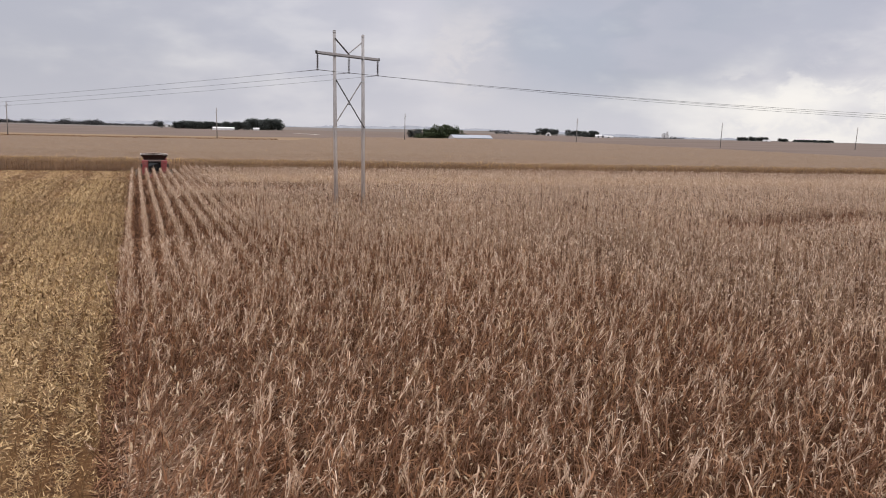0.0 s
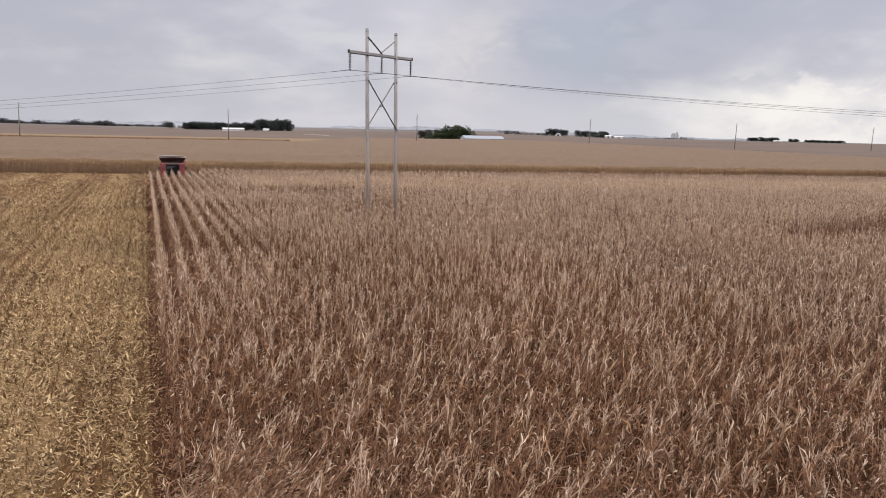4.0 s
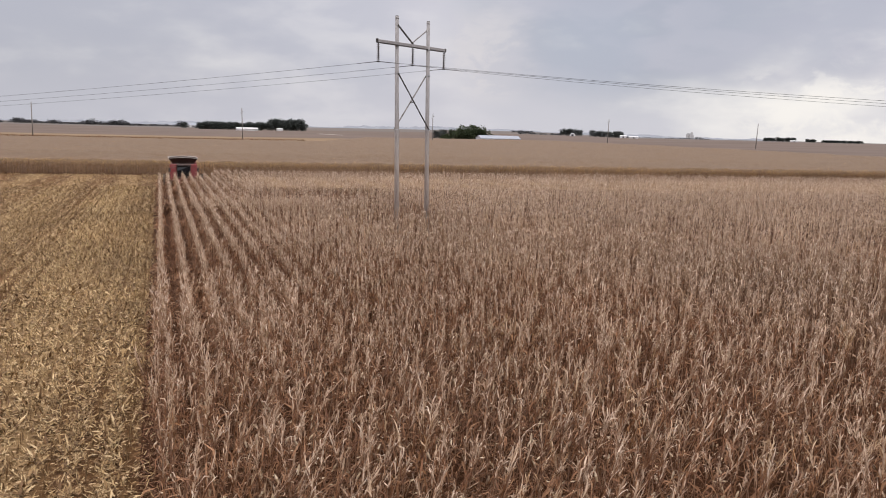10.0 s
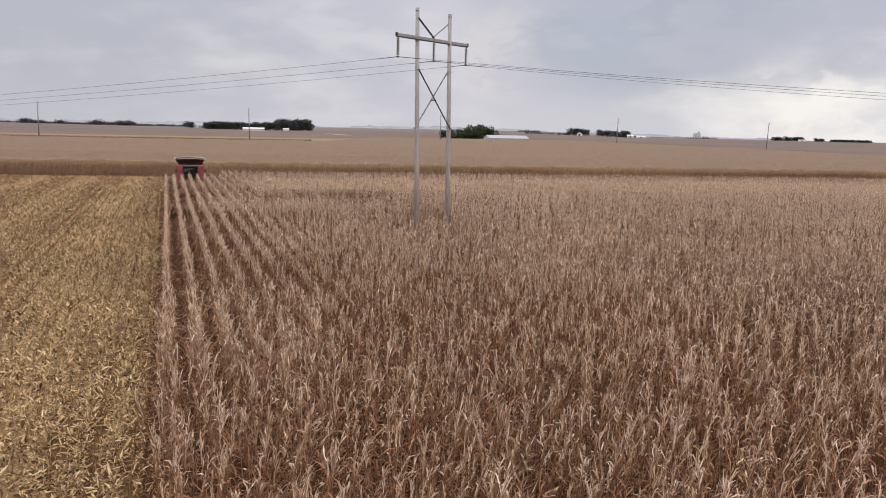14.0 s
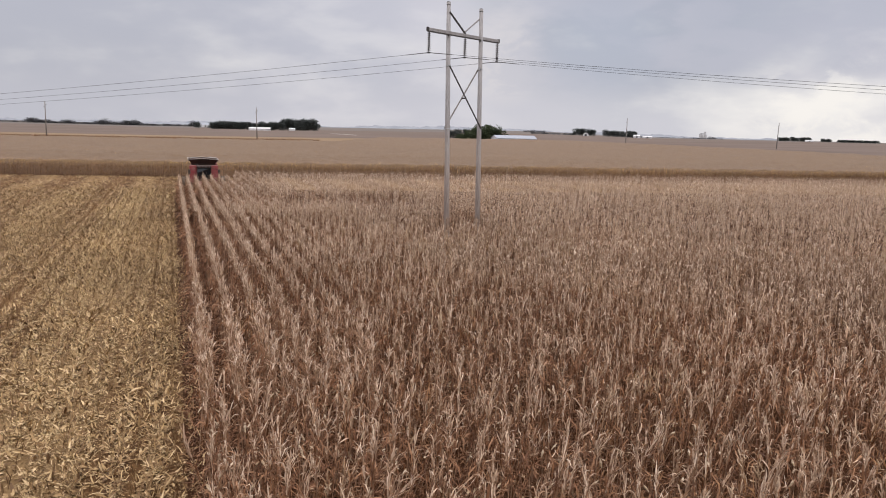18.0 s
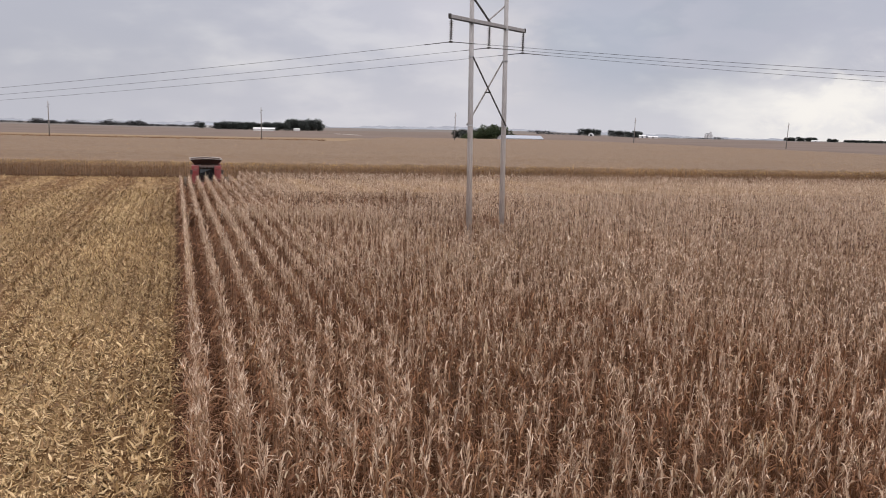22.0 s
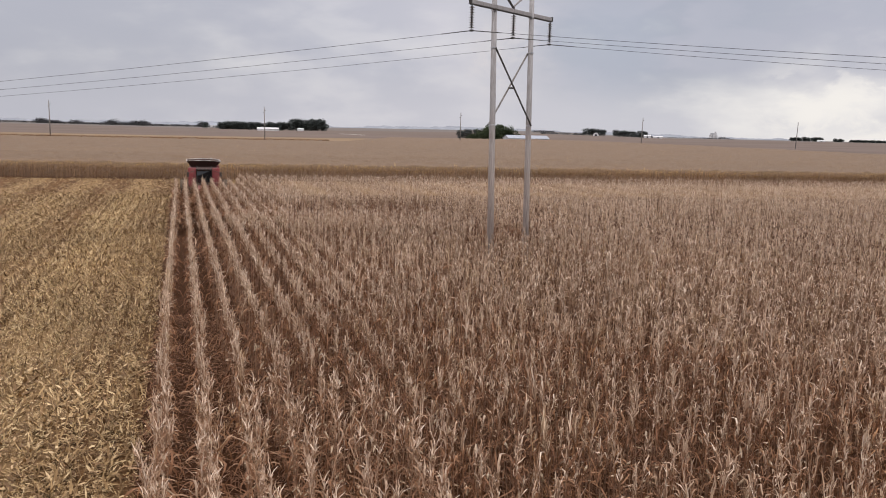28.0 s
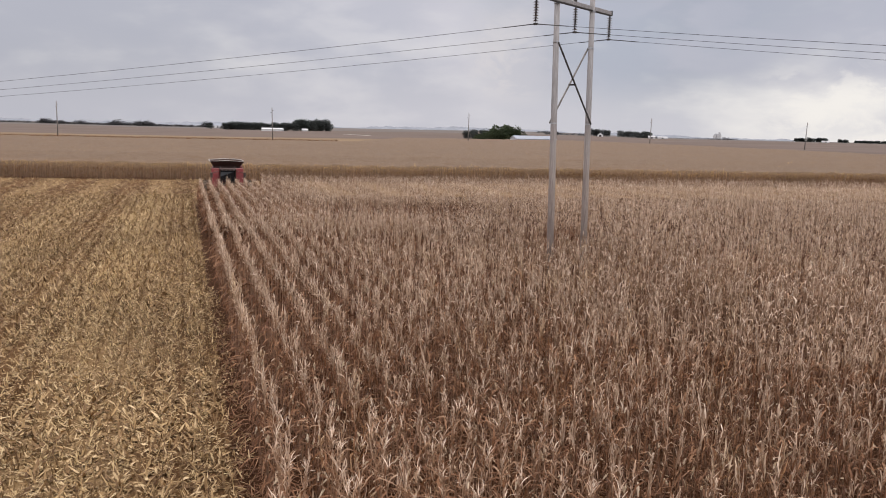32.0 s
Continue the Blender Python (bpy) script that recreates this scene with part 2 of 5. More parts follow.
def soil_colour(n):
    p = place(n)
    c = ramp(n, n.noise(p, 7.0, 6.0, 0.7), ((0.3, (0.026, 0.0115, 0.006)), (0.55, (0.06, 0.027, 0.0135)), (0.75, (0.13, 0.062, 0.03))))
    litter = n.range(n.noise(n.scaled(p, (14, 3, 1)), 2.0, 4.0, 0.7), 0.55, 0.7, 0, 1, True)
    return n.mix(n.math("MULTIPLY", litter, 0.5), c, (0.25, 0.15, 0.085))


def stubble_colour(n):
    p = place(n)
    x = n.add("ShaderNodeSeparateXYZ", Vector=p).outputs[0]
    c = ramp(n, n.noise(p, 5.5, 6.0, 0.75), ((0.3, (0.028, 0.015, 0.008)), (0.5, (0.095, 0.05, 0.024)), (0.62, (0.25, 0.145, 0.068)), (0.76, (0.44, 0.29, 0.145))))
    row = n.math("COSINE", n.math("MULTIPLY", n.math("SUBTRACT", x, EDGE), 2 * math.pi / ROW))
    rowdark = n.math("MULTIPLY", n.range(row, -0.2, 0.75, 0.0, 0.85), n.range(n.noise(n.scaled(p, (1, 0.3, 1)), 0.8, 3.0), 0.35, 0.65, 0.35, 1.0))
    c = n.mix(rowdark, c, (0.115, 0.06, 0.024))
    # each pass leaves chaff in its middle and barer rows along its margin
    pas = n.math("COSINE", n.math("MULTIPLY", n.math("ADD", x, 8.9), 2 * math.pi / (8 * ROW)))
    wob = n.noise(n.scaled(p, (0.5, 0.06, 1)), 1.0, 3.0)
    pale = n.range(n.math("SUBTRACT", n.math("MULTIPLY", wob, 1.2), pas), 0.4, 1.4, 0.0, 0.3, True)
    c = n.mix(pale, c, (0.55, 0.38, 0.19))
    dark = n.range(n.math("ADD", pas, n.math("MULTIPLY", wob, 0.8)), 0.9, 1.6, 0.0, 0.6, True)
    dark = n.math("MULTIPLY", dark, n.range(x, -6.5, -5.0, 1.0, 0.0))
    return n.mix(dark, c, (0.16, 0.085, 0.036))


M_SOIL = principled("field_soil", soil_colour, 1.0, 0.05, bump=lambda n: n.noise(place(n), 9.0, 6.0, 0.7), bump_size=0.06)
M_STUBGROUND = principled("stubble_ground", stubble_colour, 0.95, 0.08, bump=lambda n: n.noise(place(n), 11.0, 5.0, 0.75), bump_size=0.08)


def plain_field(a, b, scale=0.012):
    def f(n):
        p = place(n)
        broad = n.noise(n.scaled(p, (0.4, 1.6, 1)), scale, 4.0, 0.6)
        rows = n.noise(n.scaled(p, (0.02, 1.0, 1)), 0.35, 3.0, 0.6)
        return n.mix(n.range(n.math("ADD", n.math("MULTIPLY", broad, 0.7), n.math("MULTIPLY", rows, 0.3)), 0.38, 0.62), a, b)
    return f


M_FIELD_TAN = principled("tan_field", plain_field((0.187, 0.128, 0.072), (0.264, 0.187, 0.115)), 0.9, 0.1)
M_FIELD_BROWN = principled("brown_field", plain_field((0.118, 0.089, 0.073), (0.165, 0.126, 0.103)), 0.9, 0.1)
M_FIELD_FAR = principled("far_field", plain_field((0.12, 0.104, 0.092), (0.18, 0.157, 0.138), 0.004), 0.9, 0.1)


def wood_colour(n):
    p = own(n)
    grain = n.noise(n.scaled(p, (14, 14, 0.6)), 2.0, 5.0, 0.65)
    c = ramp(n, grain, ((0.3, (0.29, 0.262, 0.243)), (0.52, (0.47, 0.432, 0.405)), (0.75, (0.61, 0.57, 0.54))))
    c = n.mix(n.range(n.noise(p, 0.5, 3.0), 0.4, 0.7, 0.0, 0.35), c, (0.34, 0.305, 0.28))
    # light put into the tone: darker grey against the sky, lifted warm lower down
    z = n.add("ShaderNodeSeparateXYZ", Vector=p).outputs[2]
    grey = n.range(n.math("ADD", z, n.math("MULTIPLY", n.noise(p, 0.8, 3.0), 2.0)), 5.0, 11.0, 0.0, 1.0, True)
    return n.mix(1.0, c, n.mix(grey, (1.15, 1.1, 1.06), (0.66, 0.69, 0.73)), "MULTIPLY")


M_POLE = principled("weathered_pole_wood", wood_colour, 0.85, 0.2, bump=lambda n: n.noise(n.scaled(own(n), (20, 20, 0.8)), 2.0, 4.0, 0.7), bump_size=0.01)
M_FARPOLE = principled("grey_pole_wood", lambda n: ramp(n, n.noise(n.scaled(own(n), (3, 3, 0.3)), 1.0, 4.0), ((0.3, (0.13, 0.12, 0.115)), (0.7, (0.3, 0.28, 0.265)))), 0.85, 0.2)
M_BRACE = principled("dark_brace_timber", lambda n: ramp(n, n.noise(n.scaled(own(n), (8, 8, 2)), 2.0, 4.0), ((0.3, (0.035, 0.032, 0.03)), (0.7, (0.085, 0.08, 0.075)))), 0.85, 0.2)
M_STEEL = principled("galvanised_steel", lambda n: ramp(n, n.noise(own(n), 6.0, 3.0), ((0.3, (0.35, 0.36, 0.37)), (0.7, (0.5, 0.51, 0.52)))), 0.5, 0.5, 0.8)
M_PORCELAIN = principled("brown_porcelain", lambda n: (0.022, 0.016, 0.016), 0.3, 0.4)
M_WIRE = principled("aluminium_conductor", lambda n: ramp(n, n.noise(own(n), 3.0, 2.0), ((0.3, (0.015, 0.015, 0.017)), (0.7, (0.034, 0.034, 0.038)))), 0.6, 0.4, 0.3)


def dusty(colour, dust=(0.30, 0.215, 0.15), amount=0.5):
    def f(n):
        p = own(n)
        d = n.range(n.noise(p, 1.6, 5.0, 0.65), 0.35, 0.75, 0.1, amount)
        nz = n.add("ShaderNodeSeparateXYZ", Vector=n.add("ShaderNodeNewGeometry").outputs["Normal"]).outputs[2]
        d = n.math("ADD", d, n.range(nz, 0.2, 1.0, 0.0, 0.3), clamp=True)
        return n.mix(d, colour, dust)
    return f


M_RED = principled("dusty_red_paint", dusty((0.24, 0.017, 0.026), (0.27, 0.14, 0.125), 0.75), 0.45, 0.4)
M_BLACK = principled("dusty_black_plastic", dusty((0.018, 0.018, 0.02), amount=0.3), 0.6, 0.3)
M_DUSTY = principled("dust_covered_plastic", dusty((0.05, 0.03, 0.022), (0.17, 0.105, 0.06), amount=0.8), 0.9, 0.1)
M_TANK = principled("dark_tank_panel", dusty((0.03, 0.014, 0.012), (0.085, 0.05, 0.035), amount=0.3), 0.6, 0.3)
M_RIM = principled("pale_rim_paint", dusty((0.72, 0.71, 0.68), amount=0.25), 0.5, 0.4)
M_TYRE = principled("dusty_tyre_rubber", dusty((0.022, 0.022, 0.022), amount=0.6), 0.9, 0.2)
M_GLASS = principled("tinted_cab_glass", lambda n: (0.012, 0.014, 0.016), 0.08, 0.5)
M_LAMP = principled("lamp_lens", lambda n: (0.1, 0.095, 0.09), 0.4, 0.3)
M_WHITE = principled("white_metal_siding", lambda n: ramp(n, n.noise(n.scaled(own(n), (2, 2, 0.4)), 0.8, 4.0), ((0.3, (0.5, 0.5, 0.51)), (0.7, (0.7, 0.7, 0.7)))), 0.5, 0.4)
M_ROOF = principled("grey_metal_roof", lambda n: ramp(n, n.noise(n.scaled(own(n), (0.3, 2, 2)), 1.0, 4.0), ((0.3, (0.26, 0.28, 0.32)), (0.7, (0.37, 0.395, 0.44)))), 0.45, 0.5, 0.3)
M_DARKDOOR = principled("dark_doorway", lambda n: (0.05, 0.05, 0.055), 0.7, 0.3)
M_CONCRETE = principled("pale_concrete", lambda n: ramp(n, n.noise(own(n), 0.3, 5.0), ((0.3, (0.42, 0.42, 0.43)), (0.7, (0.56, 0.56, 0.56)))), 0.8, 0.3)
M_BARK = principled("tree_bark", lambda n: ramp(n, n.noise(n.scaled(own(n), (4, 4, 1)), 2.0, 4.0), ((0.3, (0.05, 0.04, 0.03)), (0.7, (0.13, 0.11, 0.09)))), 0.9, 0.2)
# the bluish lean of this foliage colour stands for haze before far trees
M_FOLIAGE = principled("dark_foliage", lambda n: ramp(n, island(n), ((0.0, (0.045, 0.053, 0.052)), (0.6, (0.064, 0.073, 0.068)), (1.0, (0.09, 0.1, 0.088)))), 0.8, 0.2, through_light=0.15)
M_GREEN = principled("green_foliage", lambda n: ramp(n, island(n), ((0.0, (0.032, 0.045, 0.022)), (0.6, (0.05, 0.068, 0.03)), (1.0, (0.08, 0.095, 0.045)))), 0.8, 0.2, through_light=0.15)
# distance haze is mixed into this grey as plain colour
M_FARWOOD = principled("haze_greyed_wood", lambda n: ramp(n, island(n), ((0.0, (0.066, 0.066, 0.07)), (1.0, (0.108, 0.108, 0.112)))), 0.9, 0.1)
# pale blue-grey carries the haze over the rise in its colour
M_RIDGE = principled("haze_tinted_ridge", lambda n: ramp(n, n.noise(n.scaled(place(n), (1, 1, 4)), 0.03, 4.0), ((0.35, (0.22, 0.235, 0.26)), (0.65, (0.29, 0.305, 0.33)))), 0.95, 0.05)
M_GRAVEL = principled("pale_gravel_lane", lambda n: ramp(n, n.noise(place(n), 0.6, 5.0), ((0.3, (0.45, 0.41, 0.35)), (0.7, (0.62, 0.58, 0.5)))), 0.9, 0.2)

# ---- lie of the land ----
FIELD_END, WALL, FAR_END = 128.5, 155.0, 368.0      # at x = 0; the headland runs askew to the rows
COMBINE = (2.55, 123.0)
HEAD_FRONT = 118.0               # where the combine has stopped cutting
CUT_TO = EDGE + 7.5 * ROW        # eight rows


def askew(x):
    return -0.17 * np.clip(x, -120.0, 200.0)


def land(x, y):
    """Ground height: level near the drone, then falling gently away."""
    y = np.asarray(y, float)
    x = np.asarray(x, float)
    s = np.where(y < 150, y, 150.0)
    near = -0.0125 * 9.0 * np.logaddexp(0.0, (s - 48.0) / 9.0)
    r = np.hypot(x, np.maximum(y, 0.0))
    far = np.where(y >= 150, -0.0068 * np.maximum(r - np.hypot(x, 150.0), 0.0), 0.0)
    # towards the east the far plain lies lower still
    east = np.clip((np.arctan2(x, np.maximum(y, 1.0)) - 0.42) / 0.2, 0.0, 1.0)
    return near + far - 0.0064 * np.maximum(r - 1000.0, 0.0) * east * east * (3 - 2 * east)


def land_at(x, y):
    return float(land(x, y))


# ---- mesh helpers ----
def mesh_of(name, verts, quads, mats, index=None, smooth=True):
    """A mesh out of arrays: verts (n, 3), quads (m, 4), and a material index for each face."""
    me = bpy.data.meshes.new(name)
    verts = np.asarray(verts, np.float32)
    quads = np.asarray(quads, np.int32).reshape(-1, 4)
    me.vertices.add(len(verts))
    me.vertices.foreach_set("co", verts.ravel())
    me.loops.add(quads.size)
    me.loops.foreach_set("vertex_index", quads.ravel())
    me.polygons.add(len(quads))
    me.polygons.foreach_set("loop_start", np.arange(0, quads.size, 4, dtype=np.int32))
    for m in mats:
        me.materials.append(m)
    if index is not None:
        me.polygons.foreach_set("material_index", np.asarray(index, np.int32))
    if smooth:
        me.polygons.foreach_set("use_smooth", np.ones(len(quads), bool))
    me.update(calc_edges=True)
    return me


def mesh_from(name, bm, *mats, smooth=False):
    me = bpy.data.meshes.new(name)
    bmesh.ops.recalc_face_normals(bm, faces=bm.faces)
    bm.to_mesh(me)
    bm.free()
    for m in mats:
        me.materials.append(m)
    if smooth:
        me.shade_smooth()
    return me


def part(name, bm, material, parent, label="", smooth=False):
    ob = new(name, mesh_from(name, bm, material, smooth=smooth))
    ob.parent = parent
    if label:
        tagged(ob, label)
    return ob


def box(bm, lo, hi, bevel=0.0):
    r = bmesh.ops.create_cube(bm, size=1.0)["verts"]
    for v in r:
        v.co = Vector([(a + b) / 2 + c * (b - a) for a, b, c in zip(lo, hi, v.co)])
    if bevel:
        es = {e for v in r for e in v.link_edges}
        bmesh.ops.bevel(bm, geom=list(es), offset=bevel, segments=2, affect="EDGES", profile=0.6)
    return bm


def boxed(lo, hi, bevel=0.0):
    return box(bmesh.new(), lo, hi, bevel)


def rod(bm, a, b, r0, r1=None, sides=8, caps=True):
    """A round bar from a to b."""
    a, b = Vector(a), Vector(b)
    r1 = r0 if r1 is None else r1
    m = Matrix.Translation((a + b) / 2) @ (b - a).to_track_quat("Z", "Y").to_matrix().to_4x4()
    bmesh.ops.create_cone(bm, cap_ends=caps, segments=sides, radius1=r0, radius2=r1, depth=(b - a).length, matrix=m)
    return bm


def rodded(*a, **k):
    return rod(bmesh.new(), *a, **k)


def loft(rings, closed=True):
    """A skin over rings of equally many points."""
    bm = bmesh.new()
    vs = [[bm.verts.new(p) for p in r] for r in rings]
    n = len(rings[0])
    for a, b in zip(vs, vs[1:]):
        for i in range(n if closed else n - 1):
            bm.faces.new((a[i], a[(i + 1) % n], b[(i + 1) % n], b[i]))
    if closed:
        bm.faces.new(vs[0])
        bm.faces.new(vs[-1])
    return bm


def strips(base, az, rise, bend, length, width, twist, segs, curl=1.25, tip=0.12, kink=None, crumple=0.0, rnd=None):
    """Ribbons for leaves: verts and quads. All arguments but the last three are arrays."""
    n = len(base)
    ts = np.linspace(0, 1, segs + 1)
    mid = (ts[1:] + ts[:-1]) / 2
    e = rise[:, None] - bend[:, None] * mid[None] ** curl
    step = (length / segs)[:, None]
    kink = 0 * az if kink is None else kink
    am = az[:, None] + kink[:, None] * (mid[None] - 0.3)
    az = az[:, None] + kink[:, None] * (ts[None] - 0.3)
    ca, sa = np.cos(az), np.sin(az)
    d = np.stack([np.cos(e) * np.cos(am), np.cos(e) * np.sin(am), np.sin(e)], -1) * step[..., None]
    pos = base[:, None] + np.concatenate([np.zeros((n, 1, 3)), np.cumsum(d, 1)], 1)
    ee = rise[:, None] - bend[:, None] * ts[None] ** curl
    side = np.stack([-sa + 0 * ee, ca + 0 * ee, 0 * ee], -1)
    norm = np.stack([-np.sin(ee) * ca, -np.sin(ee) * sa, np.cos(ee)], -1)
    tw = (twist[:, None] * (ts[None] - 0.25))[..., None]
    w = width[:, None] * np.maximum(np.sin(np.pi * (0.18 + 0.80 * ts)) ** 0.8, tip)[None]
    half = (side * np.cos(tw) + norm * np.sin(tw)) * w[..., None] / 2
    if crumple:
        # withered blades are creased: they wander and their breadth comes and goes
        pos = pos + np.cumsum(rnd.normal(0, crumple, pos.shape), 1) * (ts > 0)[None, :, None]
        half = half * rnd.uniform(0.55, 1.3, half.shape[:2])[..., None]
    v = np.stack([pos - half, pos + half], 2).reshape(-1, 3)
    k = 2 * (segs + 1)
    q = np.array([[2 * i, 2 * i + 1, 2 * i + 3, 2 * i + 2] for i in range(segs)])
    f = (np.arange(n) * k)[:, None, None] + q[None]
    return v, f.reshape(-1, 4)


def leant(vq, slope, at):
    """Shifts each plant's ribbons sideways by slope (n, 2) with the height over at (n)."""
    v, q = vq
    w = v.reshape(len(slope), -1, 3).copy()
    dz = w[..., 2] - at[:, None]
    flat = 1 / np.sqrt(1 + (slope ** 2).sum(1))
    w[..., :2] += slope[:, None] * (dz * flat[:, None])[..., None]
    w[..., 2] = np.maximum(at[:, None] + dz * flat[:, None], at[:, None] - 0.4)
    return w.reshape(-1, 3), q


def prisms(base, top, r0, r1, sides=3):
    """Upright stems from base to top."""
    n = len(base)
    a = np.arange(sides) * 2 * np.pi / sides
    ring = np.stack([np.cos(a), np.sin(a), 0 * a], -1)
    lo = base[:, None] + ring[None] * np.reshape(r0, (-1, 1, 1))
    hi = top[:, None] + ring[None] * np.reshape(r1, (-1, 1, 1))
    v = np.concatenate([lo, hi], 1).reshape(-1, 3)
    q = np.array([[i, (i + 1) % sides, sides + (i + 1) % sides, sides + i] for i in range(sides)])
    f = (np.arange(n) * 2 * sides)[:, None, None] + q[None]
    return v, f.reshape(-1, 4)


class Heap:
    """Gathers pieces of one large mesh."""

    def __init__(self):
        self.v, self.q, self.i, self.n = [], [], [], 0

    def add(self, vq, mat=0):
        v, q = vq
        self.v.append(v)
        self.q.append(q + self.n)
        self.i.append(np.full(len(q), mat) if np.isscalar(mat) else np.asarray(mat))
        self.n += len(v)

    def mesh(self, name, mats):
        return mesh_of(name, np.concatenate(self.v), np.concatenate(self.q), mats, np.concatenate(self.i))


def corn(heap, p, rng, ups, lows, segs, wide=1.0, tassel=2, ears=True, height=2.72, low=0.5, lodge=None, far=0.0):
    """Dry standing corn plants at the feet p (n, 3): a pale plume on top, brown hanging leaves below."""
    n = len(p)
    if not n:
        return
    patch = 0.5 * np.sin(p[:, 0] * 0.31 + 1.3 * np.sin(p[:, 1] * 0.13)) + 0.5 * np.sin(p[:, 1] * 0.27 + p[:, 0] * 0.11)
    h = height * (rng.normal(1.0, 0.042 * (1 - 0.4 * far), n) + 0.03 * patch).clip(0.82, 1.13)
    tilt = np.full(n, 0.022) if lodge is None else lodge
    lean = rng.normal(0, 1, (n, 2)) * (tilt * h)[:, None] * np.array([1.25, 1.3]) + np.array([0.03, 0.02])
    # a few strays lean across the gap between the rows
    straight = np.clip((p[:, 1] - 42) / 6, 0, 1) * np.clip((16 - p[:, 0]) / 6, 0, 1)
    lean *= (1 - 0.5 * straight)[:, None]
    stray = rng.random(n) < 0.13 * (1 - far) * (1 - 0.8 * straight)
    lean[stray] += rng.normal(0, 0.15, (stray.sum(), 2)) * h[stray, None]
    # neighbours sway together, and some plants are leafier than others
    sway = np.sin(p[:, 1] * 2.9 + 3.0 * np.sin(p[:, 0] * 1.1)) + np.sin(p[:, 1] * 5.3 + p[:, 0] * 2.3)
    lean[:, 0] += np.maximum(tilt - 0.034, 0) * 1.6 * h
    lean += np.c_[sway * tilt * 0.4, np.cos(p[:, 1] * 3.7 + p[:, 0]) * tilt * 1.2] * h[:, None]
    # tufts a metre or two across stand taller and leafier than the hollows between them
    tuft = np.sin(p[:, 1] * 2.1 + 2.4 * np.sin(p[:, 0] * 0.9 + 0.7)) * np.sin(p[:, 0] * 1.6 + 2.0 * np.sin(p[:, 1] * 0.8)) * np.clip((p[:, 0] - 2.5) / 5, 0.25, 1) * (1 - 0.6 * straight)
    h = h * (1 + 0.06 * tuft)
    vigour = (1 + 0.3 * tuft) * np.exp(rng.normal(0, 0.16, n)).clip(0.65, 1.4)
    clump = np.sin(p[:, 1] * 2.6 + 4.0 * np.sin(p[:, 0] * 5.1)) + 0.7 * np.sin(p[:, 1] * 6.1 + 3.0 * np.sin(p[:, 0] * 3.3))
    vigour *= 1 + 0.2 * clump
    h = h * (1 + 0.04 * clump * (1 - 0.5 * far))
    bare = rng.random(n) < 0.07
    vigour[bare] *= 0.45
    if lodge is not None:
        # the corner beside the stubble is blown flat, and more plants lie over further in
        down = (p[:, 0] < 2.2 + 0.8 * np.sin(p[:, 1] * 0.7)) & (p[:, 1] < 24.0) & (rng.random(n) < 0.55)
        over = ~down & (rng.random(n) < 0.6 * np.clip((tilt - 0.034) / 0.12, 0, 1))
        lean[over] += h[over, None] * np.c_[rng.normal(0.2, 0.15, over.sum()), rng.normal(0.08, 0.2, over.sum())]
        lean[down] = h[down, None] * np.c_[rng.normal(0.7, 0.3, down.sum()), rng.normal(0.3, 0.35, down.sum())]
        edge = down & (p[:, 0] + lean[:, 0] < -0.8)
        lean[edge, 0] *= -1
    h = h * np.sqrt(np.maximum(1 - (np.hypot(*lean.T) / h) ** 2, 0.04))
    top = p + np.c_[lean, h * 0.9]
    slope = lean / np.maximum(h, 0.3)[:, None]
    slope *= np.minimum(1, 2.2 / np.maximum(np.hypot(*slope.T), 1e-6))[:, None]
    if far < 1:
        heap.add(prisms(p, top, np.full(n, 0.015 * wide), np.full(n, 0.008 * wide)), 1)
    face = rng.normal(np.pi / 2, 1.0, n)
    # share of plume leaves in brown, set by zone to darken the gaps
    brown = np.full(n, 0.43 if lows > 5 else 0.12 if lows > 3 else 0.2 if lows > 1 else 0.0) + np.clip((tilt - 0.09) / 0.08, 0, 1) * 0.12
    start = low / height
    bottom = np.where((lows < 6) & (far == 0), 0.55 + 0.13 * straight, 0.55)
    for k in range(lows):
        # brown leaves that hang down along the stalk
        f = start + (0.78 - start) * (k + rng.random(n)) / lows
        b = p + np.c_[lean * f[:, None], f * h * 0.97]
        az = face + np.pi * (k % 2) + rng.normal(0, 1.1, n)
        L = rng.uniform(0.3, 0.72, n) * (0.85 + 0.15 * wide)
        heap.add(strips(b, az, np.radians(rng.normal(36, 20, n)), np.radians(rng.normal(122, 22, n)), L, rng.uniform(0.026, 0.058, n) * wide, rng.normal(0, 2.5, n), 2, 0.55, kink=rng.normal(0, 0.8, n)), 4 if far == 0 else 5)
    for k in range(ups):
        # the plume: upper leaves that stand up along the stalk, many with the tip hooked over
        f = bottom + (0.94 - bottom) * (k + rng.random(n)) / ups
        b = p + np.c_[lean * f[:, None], f * h * 0.97]
        az = face + np.pi * (k % 2) + rng.normal(0, 1.0, n)
        hook = rng.random(n)
        rise = np.radians(np.where(hook < 0.88, rng.normal(84, 6, n), rng.normal(60, 14, n)))
        bend = np.radians(np.where(hook < 0.42, rng.uniform(0, 30, n), np.where(hook < 0.88, rng.uniform(60, 210, n), rng.uniform(50, 140, n))))
        rise = rise - 0.25 * far
        L = np.where(hook < 0.42, rng.uniform(0.16, 0.38, n), rng.uniform(0.17, 0.4, n)) * (0.9 + 0.1 * wide) * vigour
        W = rng.uniform(0.018, 0.05 - 0.012 * (lows > 3), n) * wide
        if lows > 3 and k in (1, 6):
            # some leaves arch out over the gap between the rows
            az, L, rise, bend, W = az + rng.normal(0, 1.0, n), L * 1.4, rise - 0.3, bend * 0.6 + 0.8, W * 1.1
